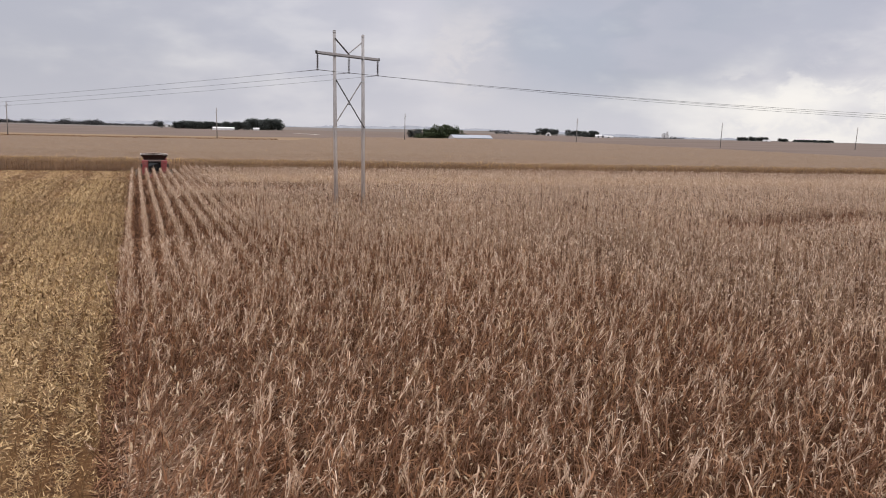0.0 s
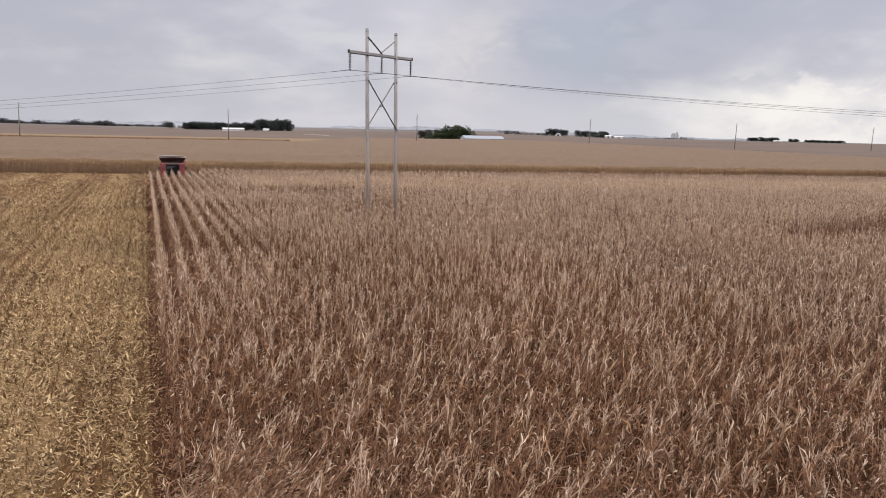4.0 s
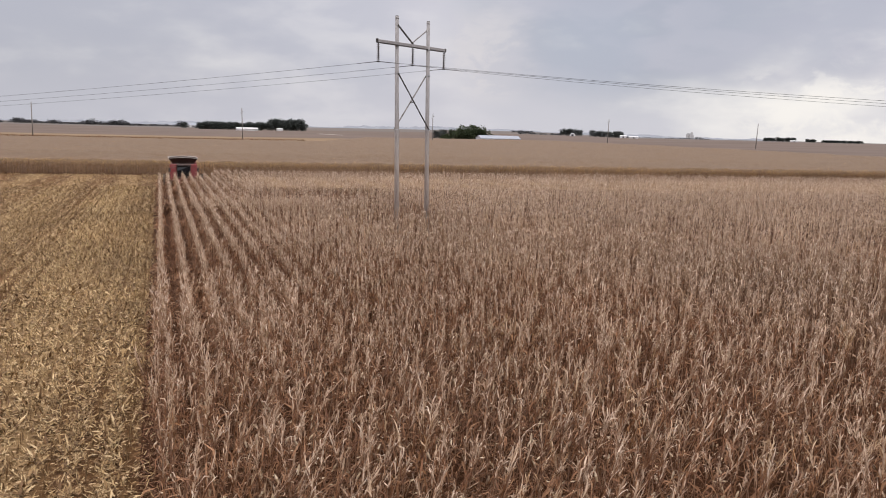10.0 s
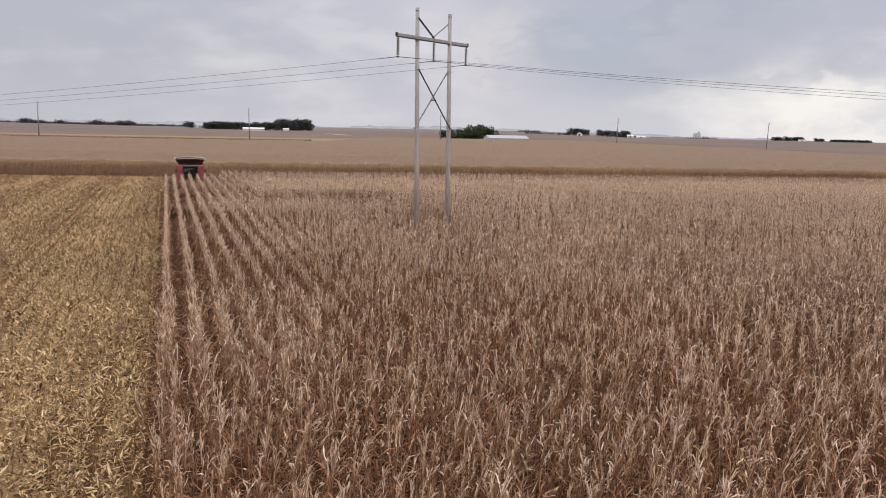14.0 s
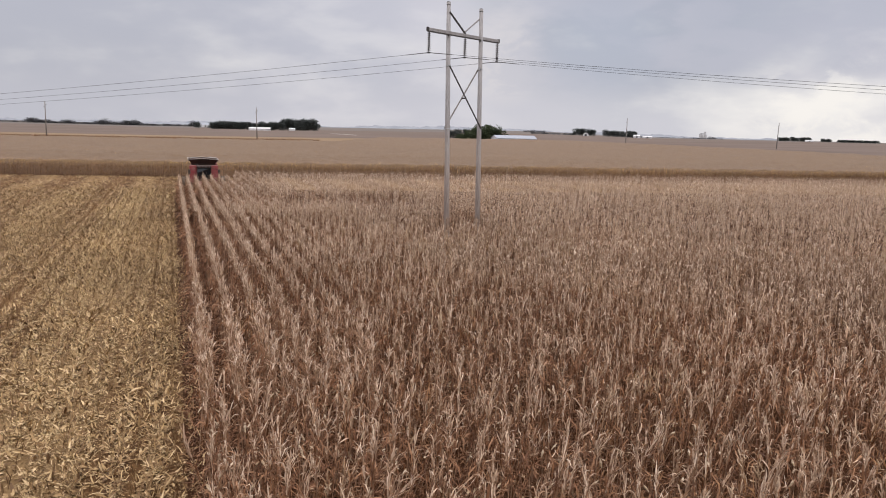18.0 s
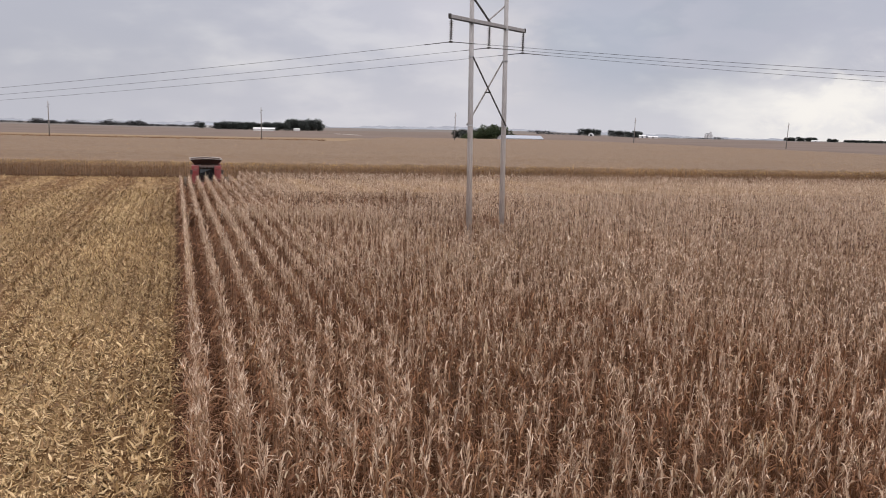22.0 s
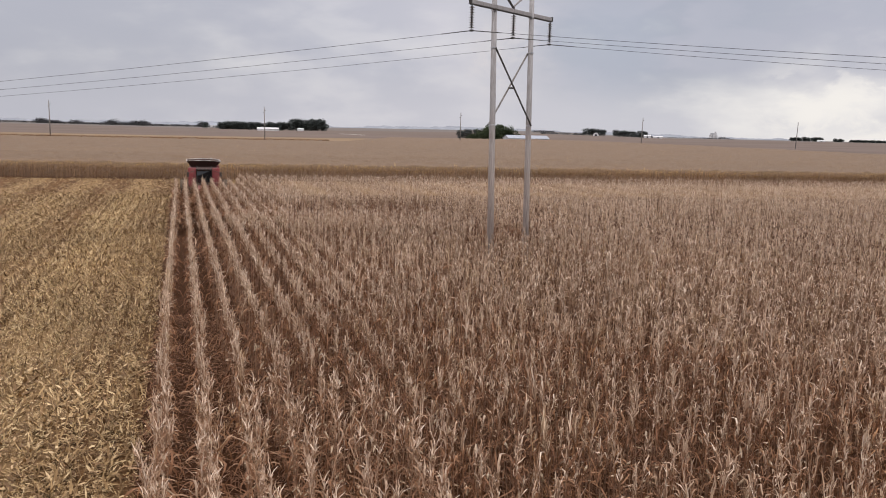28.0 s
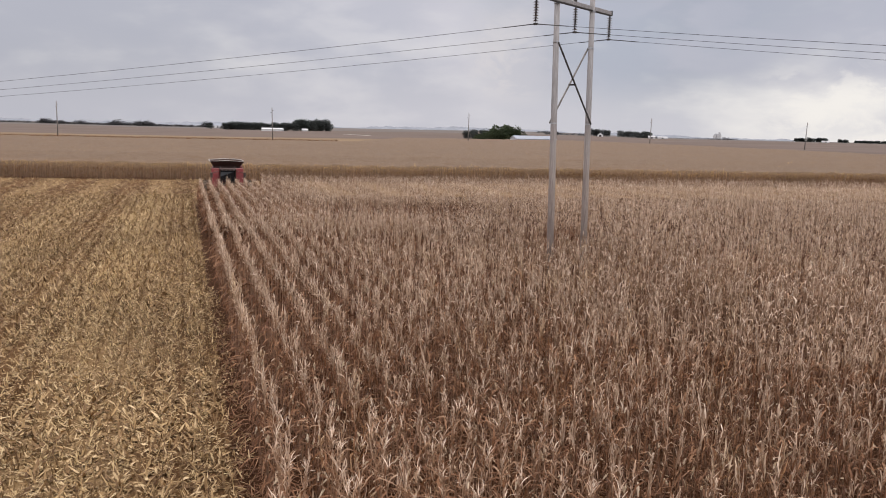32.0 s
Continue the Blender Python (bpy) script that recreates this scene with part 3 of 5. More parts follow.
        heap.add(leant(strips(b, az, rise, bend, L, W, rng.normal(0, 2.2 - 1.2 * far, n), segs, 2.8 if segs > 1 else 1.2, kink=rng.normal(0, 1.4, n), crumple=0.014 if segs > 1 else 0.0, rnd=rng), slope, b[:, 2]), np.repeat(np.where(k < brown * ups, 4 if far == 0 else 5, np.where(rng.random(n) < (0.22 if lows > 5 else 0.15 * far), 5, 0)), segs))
    for k in range(tassel):
        az = rng.uniform(0, 2 * np.pi, n)
        heap.add(leant(strips(top - np.array([0, 0, 0.05]), az, np.radians(rng.uniform(62, 90, n)), np.radians(rng.uniform(0, 80, n)), rng.uniform(0.14, 0.3, n), rng.uniform(0.016, 0.028, n) * wide, rng.normal(0, 1, n), 1), slope, top[:, 2]), 3)
    if ears:
        az = rng.uniform(0, 2 * np.pi, n)
        b = p + np.c_[lean * 0.42, h * rng.uniform(0.4, 0.56, n)]
        d = np.c_[np.cos(az) * 0.1, np.sin(az) * 0.1, rng.uniform(-0.22, 0.04, n)]
        heap.add(prisms(b, b + d * 0.5, np.full(n, 0.016), np.full(n, 0.037), 4), 2)
        heap.add(prisms(b + d * 0.5, b + d * 1.15, np.full(n, 0.037), np.full(n, 0.012), 4), 2)


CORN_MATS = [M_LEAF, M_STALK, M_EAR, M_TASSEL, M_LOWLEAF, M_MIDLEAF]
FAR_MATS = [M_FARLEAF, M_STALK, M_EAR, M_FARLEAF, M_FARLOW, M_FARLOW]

# ---- ground ----
def ground_sheet():
    def steps(*runs):
        out = []
        for a, b, s in runs:
            out.append(np.arange(a, b, s))
        return np.unique(np.round(np.concatenate(out), 3))
    xs = steps((-4800, -1200, 400), (-1200, -200, 100), (-200, -40, 20), (-40, 140, 4), (140, 300, 20), (300, 1500, 75), (1500, 4801, 300))
    xs = np.unique(np.append(xs, [-1.2, CUT_TO, 268.0]))
    ys = steps((-1200, -100, 200), (-100, 0, 20), (0, 160, 4), (160, 480, 16), (480, 1500, 60), (1500, 4801, 200))
    ys = np.unique(np.append(ys, [HEAD_FRONT, FIELD_END, WALL, FAR_END]))
    X, Y = np.meshgrid(xs, ys)
    S = Y + askew(X) * np.clip((Y - 62) / 58, 0, 1) * np.clip((FAR_END - Y) / 180, 0, 1)
    v = np.stack([X, S, land(X, S)], -1).reshape(-1, 3)
    w = len(xs)
    j, i = np.meshgrid(np.arange(len(ys) - 1), np.arange(w - 1), indexing="ij")
    a = (j * w + i).ravel()
    q = np.stack([a, a + 1, a + w + 1, a + w], 1)
    cx, cy = v[q].mean(1)[:, 0], Y.reshape(-1)[q].mean(1)
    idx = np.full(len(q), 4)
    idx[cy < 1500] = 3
    idx[(cy < 620) & (cx < 190)] = 2
    idx[(cy < FAR_END) & (cx < 268)] = 0
    strip = (cy < WALL) & ((cx < -1.2) | (cy > FIELD_END) | ((cx < CUT_TO) & (cy > HEAD_FRONT)))
    idx[strip] = 1
    me = mesh_of("ground", v, q, [M_SOIL, M_STUBGROUND, M_FIELD_TAN, M_FIELD_BROWN, M_FIELD_FAR], idx)
    return tagged(new("ground", me), "wide farmland ground with soil, stubble and distant fields", "ground", kind="structure")


ground_sheet()

# ---- standing corn in the near field ----
rng = np.random.default_rng(7)


def band(p, a, b, half):
    """True within half a width of the line from a to b."""
    a, b = np.array(a), np.array(b)
    long = np.linalg.norm(b - a)
    u = (b - a) / long
    s, d = (p[:, :2] - a) @ u, abs((p[:, :2] - a) @ np.array([-u[1], u[0]]))
    return (s > 0) & (s < long) & (d < half * (0.75 + 0.3 * np.sin(s * 2.3) + 0.3 * np.sin(s * 5.1 + d)))


def near_plants():
    rows = np.arange(EDGE, 142, ROW)
    out = []
    for x in rows:
        y = np.arange(-14, FIELD_END + askew(x), 0.2)
        y = y + rng.normal(0, 0.04, len(y))
        out.append(np.c_[np.full(len(y), x) + rng.normal(0, 1, len(y)) * (np.where(y < 44, 0.06, 0.035) + 0.07 * np.clip((42.5 - y) / 5, 0, 1)), y])
    p = np.concatenate(out)
    keep = rng.random(len(p)) > 0.11
    keep &= ~((p[:, 0] < CUT_TO) & (p[:, 1] > HEAD_FRONT))
    # bare ground round the two power poles
    for cx, cy in ((16.6, 67.6), (19.6, 69.5)):
        keep &= np.hypot(p[:, 0] - cx, p[:, 1] - cy) > 0.35
    holes = np.sin(p[:, 0] * 1.7 + 2.1 * np.sin(p[:, 1] * 0.9)) * np.sin(p[:, 1] * 1.3 + 1.7 * np.sin(p[:, 0] * 0.7))
    keep &= (holes < 0.8) | (p[:, 0] < 3)
    p = p[keep]
    return np.c_[p, land(p[:, 0], p[:, 1])]


plants = near_plants()
# thin lines of stunted, broken corn round the poles and further along
gaps = ((8.6, 88.6), (20.5, 87.0), 1.9), ((15.2, 68.0), (22.5, 72.3), 1.3), ((40.0, 44.0), (62.0, 49.0), 1.0)
weak, behind = np.zeros(len(plants), bool), np.zeros(len(plants), bool)
for a, b, half in gaps:
    weak |= band(plants, a, b, half)
    behind |= band(plants, (a[0], a[1] + half + 1.2), (b[0], b[1] + half + 1.2), 1.8)
behind &= ~weak
seg = np.clip((plants[:, 1] - 0.0) / 30.0, 0, 1)
away = np.hypot(plants[:, 0] - (-1.0 * seg), plants[:, 1] - 30.0 * seg)
wedge = (plants[:, 0] < 1.5 * np.maximum(plants[:, 1], 0) + 2) & (plants[:, 1] > 5)
single = wedge & (plants[:, 0] < 4.5) & (plants[:, 1] > 37) & (plants[:, 1] < 45.5)
rest = wedge & ~single & ~weak
field = Heap()
m = rest & (away < 23)
corn(field, plants[m], rng, 21, 8, 3, 0.92, 1, low=0.3, lodge=0.034 + 0.06 * np.clip((38 - plants[m][:, 1]) / 12, 0, 1) + 0.07 * np.clip((27 - plants[m][:, 1]) / 5, 0, 1))
m = rest & (away >= 23) & (away < 50) & (plants[:, 0] < 12)
corn(field, plants[m], rng, 13, 5, 2, 1.1, 1, ears=False, low=0.5)
m = rest & (away >= 23) & (away < 46) & (plants[:, 0] >= 12)
corn(field, plants[m], rng, 10, 2, 2, 1.3, 2, ears=False, low=1.0, far=0.3)
m = rest & (away >= 46) & (away < 76) & ~behind & ((away >= 50) | (plants[:, 0] >= 12))
corn(field, plants[m], rng, 9, 0, 1, 1.6, 1, ears=False, low=1.2, far=1.0)
m = rest & (plants[:, 0] < 8) & (plants[:, 1] > 88)
corn(field, plants[m], rng, 4, 9, 1, 1.9, 0, ears=False, low=0.5, height=2.6)
m = rest & (away >= 76) & ~behind
corn(field, plants[m], rng, 7, 0, 1, 1.95, 1, ears=False, low=1.4, far=1.0)
m = rest & behind & (away >= 46)
corn(field, plants[m], rng, 5, 7, 1, 1.6, 1, ears=False, low=0.3)
m = wedge & weak & (rng.random(len(plants)) < 0.6)
corn(field, plants[m], rng, 3, 5, 2, 1.2, 0, ears=False, low=0.3, height=1.75)
m = ~wedge & (plants[:, 0] < 30) & (plants[:, 1] < 22)
corn(field, plants[m], rng, 5, 1, 1, 1.7, 2, ears=False, low=1.0)
m = ~wedge & ~m & (rng.random(len(plants)) < 0.22)
corn(field, plants[m], rng, 2, 1, 1, 2.0, 0, ears=False, low=1.2)
tagged(new("corn_field", field.mesh("corn_field", CORN_MATS)), "dense field of dry brown standing corn in long rows", "corn field", kind="stuff")


def corn_plants_one_by_one(feet):
    """The rows beside the stubble, plant by plant, from a few models."""
    r = np.random.default_rng(11)
    models = []
    for k in range(12):
        root = new("corn_plant")
        h = r.uniform(2.5, 2.85)
        zero = np.zeros((1, 3))
        lean = r.normal(0, 0.15, 2)
        top = np.array([[lean[0], lean[1], h * 0.86]])
        one = lambda v: np.array([float(v)])

        def piece(name, vq, mat):
            ob = new(name, mesh_of(name, vq[0], vq[1], [mat]))
            ob.parent = root
        piece("stalk", prisms(zero, top, one(0.014), one(0.006), 5), M_STALK)
        face = r.normal(1.57, 0.6)
        for i in range(22):
            az = face + np.pi * (i % 2) + r.normal(0, 1.2)
            wide = r.uniform(0.016, 0.034)
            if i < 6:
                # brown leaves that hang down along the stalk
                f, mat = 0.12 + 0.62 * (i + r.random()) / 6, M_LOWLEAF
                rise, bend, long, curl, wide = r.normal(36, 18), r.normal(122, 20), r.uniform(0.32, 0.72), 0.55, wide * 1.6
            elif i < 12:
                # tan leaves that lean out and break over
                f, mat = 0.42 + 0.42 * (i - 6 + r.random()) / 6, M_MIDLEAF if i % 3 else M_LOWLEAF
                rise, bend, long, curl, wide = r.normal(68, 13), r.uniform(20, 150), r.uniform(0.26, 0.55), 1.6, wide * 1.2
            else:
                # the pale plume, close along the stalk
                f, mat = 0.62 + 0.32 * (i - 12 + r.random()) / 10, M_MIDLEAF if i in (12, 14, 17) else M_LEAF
                rise, bend, long, curl = r.normal(84, 6), r.choice((15, 40, 140)) * r.uniform(0.5, 1.2), r.uniform(0.12, 0.3), 2.8
            b = np.array([[lean[0] * f, lean[1] * f, f * h * 0.98]])
            piece("leaf", strips(b, one(az), one(np.radians(rise)), one(np.radians(bend)), one(long), one(wide), one(r.normal(0, 2.0)), 4, curl, kink=one(r.normal(0, 1.2)), crumple=0.016, rnd=r), mat)
        b = np.array([[lean[0] * 0.42, lean[1] * 0.42, h * 0.42]])
        piece("ear", prisms(b, b + np.array([[0.12, 0.05, -0.12]]), one(0.033), one(0.014), 6), M_EAR)
        t = Heap()
        for i in range(3):
            t.add(strips(top - [[0, 0, 0.05]], one(r.uniform(0, 6.28)), one(np.radians(r.uniform(62, 90))), one(np.radians(r.uniform(0, 80))), one(r.uniform(0.16, 0.34)), one(0.02), one(0.5), 2))
        ob = new("tassel", t.mesh("tassel", [M_TASSEL]))
        ob.parent = root
        tagged(root, "dry brown corn plant with drooping withered leaves in a row", "corn plant", "corn plants at the field edge")
        models.append(root)
    for i, (x, y, z) in enumerate(feet):
        m = pose(x, y, z, r.normal(0, 3.5), r.normal(0, 3.5), r.uniform(0, 360))
        if i < len(models):
            models[i].matrix_basis = m
        else:
            copy_thing(models[i % len(models)], m)


# ---- the far corn field: its face, and its canopy ----
def far_field():
    r = np.random.default_rng(21)
    face = Heap()
    xs = np.arange(-60, 230, 0.19)
    for k in range(5):
        x = xs + r.normal(0, 0.05, len(xs))
        x = x[r.random(len(x)) > 0.08]
        p = np.c_[x, WALL + askew(x) + 0.2 + k * ROW + r.normal(0, 0.06, len(x)), 0 * x]
        p[:, 2] = land(p[:, 0], p[:, 1])
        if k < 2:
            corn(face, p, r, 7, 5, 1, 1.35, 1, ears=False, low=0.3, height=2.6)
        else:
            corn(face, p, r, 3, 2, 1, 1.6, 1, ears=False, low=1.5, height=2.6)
    # single tops that stand out of the canopy, thinning with distance
    n = 9000
    s = r.random(n) ** 2.2
    y = WALL + 4 + (FAR_END - WALL - 5) * s
    x = np.minimum(r.uniform(-0.22, 1.35, n) * y, r.uniform(150, 266, n))
    y = y + askew(x) * (1 - s)
    p = np.c_[x, y, land(x, y)]
    corn(face, p, r, 2, 0, 1, 2.0, 0, ears=False, low=2.0, height=2.5)
    tagged(new("far_corn_field", face.mesh("far_corn_field", FAR_MATS)), "golden brown standing corn across the harvested headland", "corn field", kind="stuff")
    # dark blades added to stand for the shadowed far edge of the crop
    weeds = Heap()
    n = 16000
    x, y = r.uniform(-150, 62, n), FAR_END + r.uniform(0.5, 3.0, n)
    b = np.c_[x, y, land(x, y)]
    weeds.add(strips(b, r.uniform(0, 6.28, n), np.radians(r.normal(78, 8, n)), np.radians(r.uniform(0, 30, n)), r.uniform(2.4, 3.2, n), r.uniform(0.05, 0.2, n), r.normal(0, 1, n), 1, 1.0, 0.4))
    tagged(new("field_edge_weeds", weeds.mesh("field_edge_weeds", [M_LOWLEAF])), "line of dark brown blades standing for the shaded far edge of the corn", "weeds", kind="stuff")
    # the body of the crop under the tops
    xs = np.r_[np.arange(-260, -60, 10), np.arange(-60, 262, 1.5), 268.0, 268.05]
    ys = np.r_[WALL + 3.2, np.arange(WALL + 4, 200, 0.75), np.arange(200, FAR_END, 2.0), FAR_END, FAR_END + 0.05]
    X, Y = np.meshgrid(xs, ys)
    # the crop runs farther back in front of the metal shed
    reach = 150.0 * np.clip((X - 70) / 60, 0, 1) * np.clip((345 - X) / 90, 0, 1)
    Y = Y + reach * ((Y - WALL - 3.2) / (FAR_END - WALL - 3.2)) ** 2
    Y = Y + askew(X) * np.clip((FAR_END - Y) / (FAR_END - WALL), 0, 1)
    X[:, :-2] += r.normal(0, 0.2, X[:, :-2].shape)
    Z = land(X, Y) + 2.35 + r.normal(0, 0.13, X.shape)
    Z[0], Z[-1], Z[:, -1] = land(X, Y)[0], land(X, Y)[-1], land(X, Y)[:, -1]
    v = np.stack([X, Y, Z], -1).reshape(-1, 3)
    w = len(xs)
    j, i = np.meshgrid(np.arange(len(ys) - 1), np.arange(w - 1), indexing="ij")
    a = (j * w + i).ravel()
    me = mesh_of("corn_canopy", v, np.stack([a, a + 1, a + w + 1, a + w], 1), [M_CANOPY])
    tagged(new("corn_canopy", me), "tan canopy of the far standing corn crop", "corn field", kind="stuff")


far_field()

# ---- stubble and residue on the harvested strip ----
def harvested():
    r = np.random.default_rng(31)
    # cut stumps in rows
    st = []
    for x in np.arange(EDGE - ROW, -40, -ROW):
        y = np.arange(0, 127, 0.2)
        y = y[r.random(len(y)) > 0.25]
        st.append(np.c_[x + r.normal(0, 0.03, len(y)), y + r.normal(0, 0.04, len(y))])
    st = np.concatenate(st)
    st = st[(st[:, 0] > -0.32 * st[:, 1] - 14)]
    p = np.c_[st, land(st[:, 0], st[:, 1]) - 0.01]
    # the stumps next to the flight line are single pieces
    near = (p[:, 0] > -4.3) & (p[:, 1] > 40) & (p[:, 1] < 58)
    picked = p[near][:300]
    p = np.concatenate([p[~near], p[near][300:]])
    h = r.uniform(0.12, 0.36, len(p))
    top = p + np.c_[r.normal(0, 0.06, (len(p), 2)), h]
    heap = Heap()
    heap.add(prisms(p, top, np.full(len(p), 0.017), np.full(len(p), 0.014)))
    rows = tagged(new("corn_stubble", heap.mesh("corn_stubble", [M_STUB])), "short cut corn stumps in rows on harvested ground", "stubble", kind="stuff")
    shapes = []
    for k in range(8):
        zero, tip = np.zeros((1, 3)), np.array([[r.normal(0, 0.05), r.normal(0, 0.05), r.uniform(0.14, 0.34)]])
        v, q = prisms(zero, tip, np.array([0.018]), np.array([0.015]), 6)
        shapes.append(mesh_of("stump", v, np.concatenate([q, [[6, 7, 8, 9], [6, 9, 10, 11]]]), [M_STUB], smooth=False))
    for k, (x, y, z) in enumerate(picked):
        ob = new("stump", shapes[k % 8])
        ob.parent = rows
        ob.matrix_basis = pose(float(x), float(y), float(z), 0, 0, float(r.uniform(0, 360)))
    # chopped leaves, husks and cobs
    heap = Heap()

    def flakes(n, x0, x1, y0, y1, size, flat=1.0, segs=1, all_over=False):
        y = r.uniform(y0, y1, n)
        x = r.uniform(x0, x1, n)
        bare = np.exp(-(((x + 8.9 + 4 * ROW) % (8 * ROW) - 4 * ROW + 0.5 * np.sin(y * 0.21)) / 1.25) ** 2) * (x < -5)
        row = np.cos((x - EDGE) * 2 * np.pi / ROW)
        ok = r.random(n) < (1 - 0.55 * bare) * (0.56 - 0.5 * row * (0.8 + 0.2 * bare)).clip(0.03, 1)
        clot = np.sin(x * 6.3 + 2.2 * np.sin(y * 3.9)) * np.sin(y * 4.9 + 2.2 * np.sin(x * 4.7))
        ok &= r.random(n) < 0.62 + 0.75 * clot
        ok &= (x > -0.36 * y - 12) | (y > 116) | all_over
        ok &= y < WALL + askew(x) - 0.3
        x, y = x[ok], y[ok]
        k = len(x)
        size = size * np.clip(0.78 + 0.0085 * y, 0.85, 1.35)
        b = np.c_[x, y, land(x, y) + r.uniform(0.01, 0.11, k)]
        heap.add(strips(b, r.uniform(0, 2 * np.pi, k), np.radians(r.normal(22, 22, k) * flat), np.radians(r.normal(24, 32, k) * flat), r.uniform(0.12, 0.42, k) * size, r.uniform(0.035, 0.1, k) * size, r.normal(0, 1.5, k), segs, 1.0, 0.3))
    flakes(262000, -13, -1.26, 15, 62, 0.6)
    flakes(50000, -10, -1.3, 22, 56, 0.8, 1.0, 2)
    flakes(14000, -4.6, -1.3, 34, 62, 0.65)
    flakes(170000, -13, -1.26, 61, 92, 0.72)
    flakes(2600, -1.3, -0.75, 15, 70, 0.7)
    flakes(240000, -36, -1.2, 62, 128, 1.0, 0.8)
    flakes(60000, -36, -13, 15, 70, 1.2)
    flakes(30000, -60, -15, -14, 30, 1.25, all_over=True)
    flakes(20000, -17, -1.2, -14, 15, 1.25, all_over=True)
    flakes(60000, -50, 8, 112, 165, 1.4, 0.6)
    flakes(10000, 5, 150, 100, 155, 1.5, 0.5)
    for mid, n in ((-5.9, 24000), (-13.3, 9000)):
        y = r.uniform(15, 128, n)
        x = mid + r.normal(0, 1.15, n) + 0.4 * np.sin(y * 0.17)
        row = np.cos((x - EDGE) * 2 * np.pi / ROW)
        ok = (r.random(n) < 0.6 - 0.45 * row) & (x < -1.3)
        x, y = x[ok], y[ok]
        k = len(x)
        size = 0.6 + 0.006 * y
        b = np.c_[x, y, land(x, y) + r.uniform(0.05, 0.13, k)]
        heap.add(strips(b, r.uniform(0, 6.28, k), np.radians(r.normal(15, 18, k)), np.radians(r.normal(20, 30, k)), r.uniform(0.1, 0.36, k) * size, r.uniform(0.04, 0.1, k) * size, r.normal(0, 1.2, k), 1, 1.0, 0.3), 4)
    # litter between the standing rows that can be seen into
    n = 50000
    x, y = r.uniform(-1.15, 12, n), r.uniform(10, 62, n)
    b = np.c_[x, y, land(x, y) + r.uniform(0.005, 0.05, n)]
    heap.add(strips(b, r.uniform(0, 6.28, n), np.radians(r.normal(8, 15, n)), np.radians(r.normal(15, 30, n)), r.uniform(0.15, 0.5, n), r.uniform(0.03, 0.06, n), r.normal(0, 1, n), 1, 1.0, 0.3), 1)
    # leaves and stalks lying in the flattened corner
    n = 3600
    x, y = r.uniform(-0.9, 1.0, n) + 1.8 * r.random(n) ** 2, r.uniform(14, 24.3, n)
    b = np.c_[x, y, land(x, y) + r.uniform(0.02, 0.5, n) * r.random(n)]
    heap.add(strips(b, r.normal(0.45, 0.6, n), np.radians(r.normal(12, 14, n)), np.radians(r.normal(22, 24, n)), r.uniform(0.25, 0.95, n), r.uniform(0.018, 0.045, n), r.normal(0, 2, n), 2, 1.0, 0.3, kink=r.normal(0, 0.8, n)), np.repeat(r.choice([1, 2, 3, 3], n), 2))
    chaff = tagged(new("crop_residue", heap.mesh("crop_residue", [M_RESIDUE, M_LOWLEAF, M_LEAF, M_STALK, M_CHAFF])), "pale chopped corn leaves and husks strewn on harvested ground", "crop residue", kind="stuff")
    # larger husks lying on top, piece by piece
    shapes = []
    one = lambda v: np.array([float(v)])
    for k in range(12):
        v, q = strips(np.array([[0.0, 0.0, 0.03]]), one(0), one(r.uniform(0.1, 0.5)), one(r.uniform(0.2, 1.1)), one(r.uniform(0.12, 0.25)), one(r.uniform(0.035, 0.075)), one(r.normal(0, 0.8)), 4, 1.0, 0.3, kink=one(r.normal(0, 0.6)))
        shapes.append(mesh_of("husk", v, q, [M_HUSK]))
    for k in range(300):
        x, y = -1.2 - 5.2 * r.random(), r.uniform(30, 56)
        ob = new("husk", shapes[k % 12])
        ob.parent = chaff
        ob.matrix_basis = pose(float(x), float(y), land_at(x, y) + 0.05, 0, 0, float(r.uniform(0, 360)))


harvested()

# ---- power line ----
POLE_A, POLE_B = Vector((16.6, 67.5, 0)), Vector((19.65, 69.35, 0))
ARM = (Vector((14.47, 66.71, 14.75)), Vector((21.31, 71.01, 14.75)))
ALONG = (ARM[1] - ARM[0]).normalized()
ACROSS = Vector((-ALONG.y, ALONG.x, 0))


def bar_between(a, b, w, h):
    """A squared timber from a to b."""
    a, b = Vector(a), Vector(b)
    bm = boxed((-w / 2, -h / 2, -(b - a).length / 2), (w / 2, h / 2, (b - a).length / 2), 0.012)
    bmesh.ops.transform(bm, matrix=Matrix.Translation((a + b) / 2) @ (b - a).to_track_quat("Z", "Y").to_matrix().to_4x4(), verts=bm.verts)
    return bm


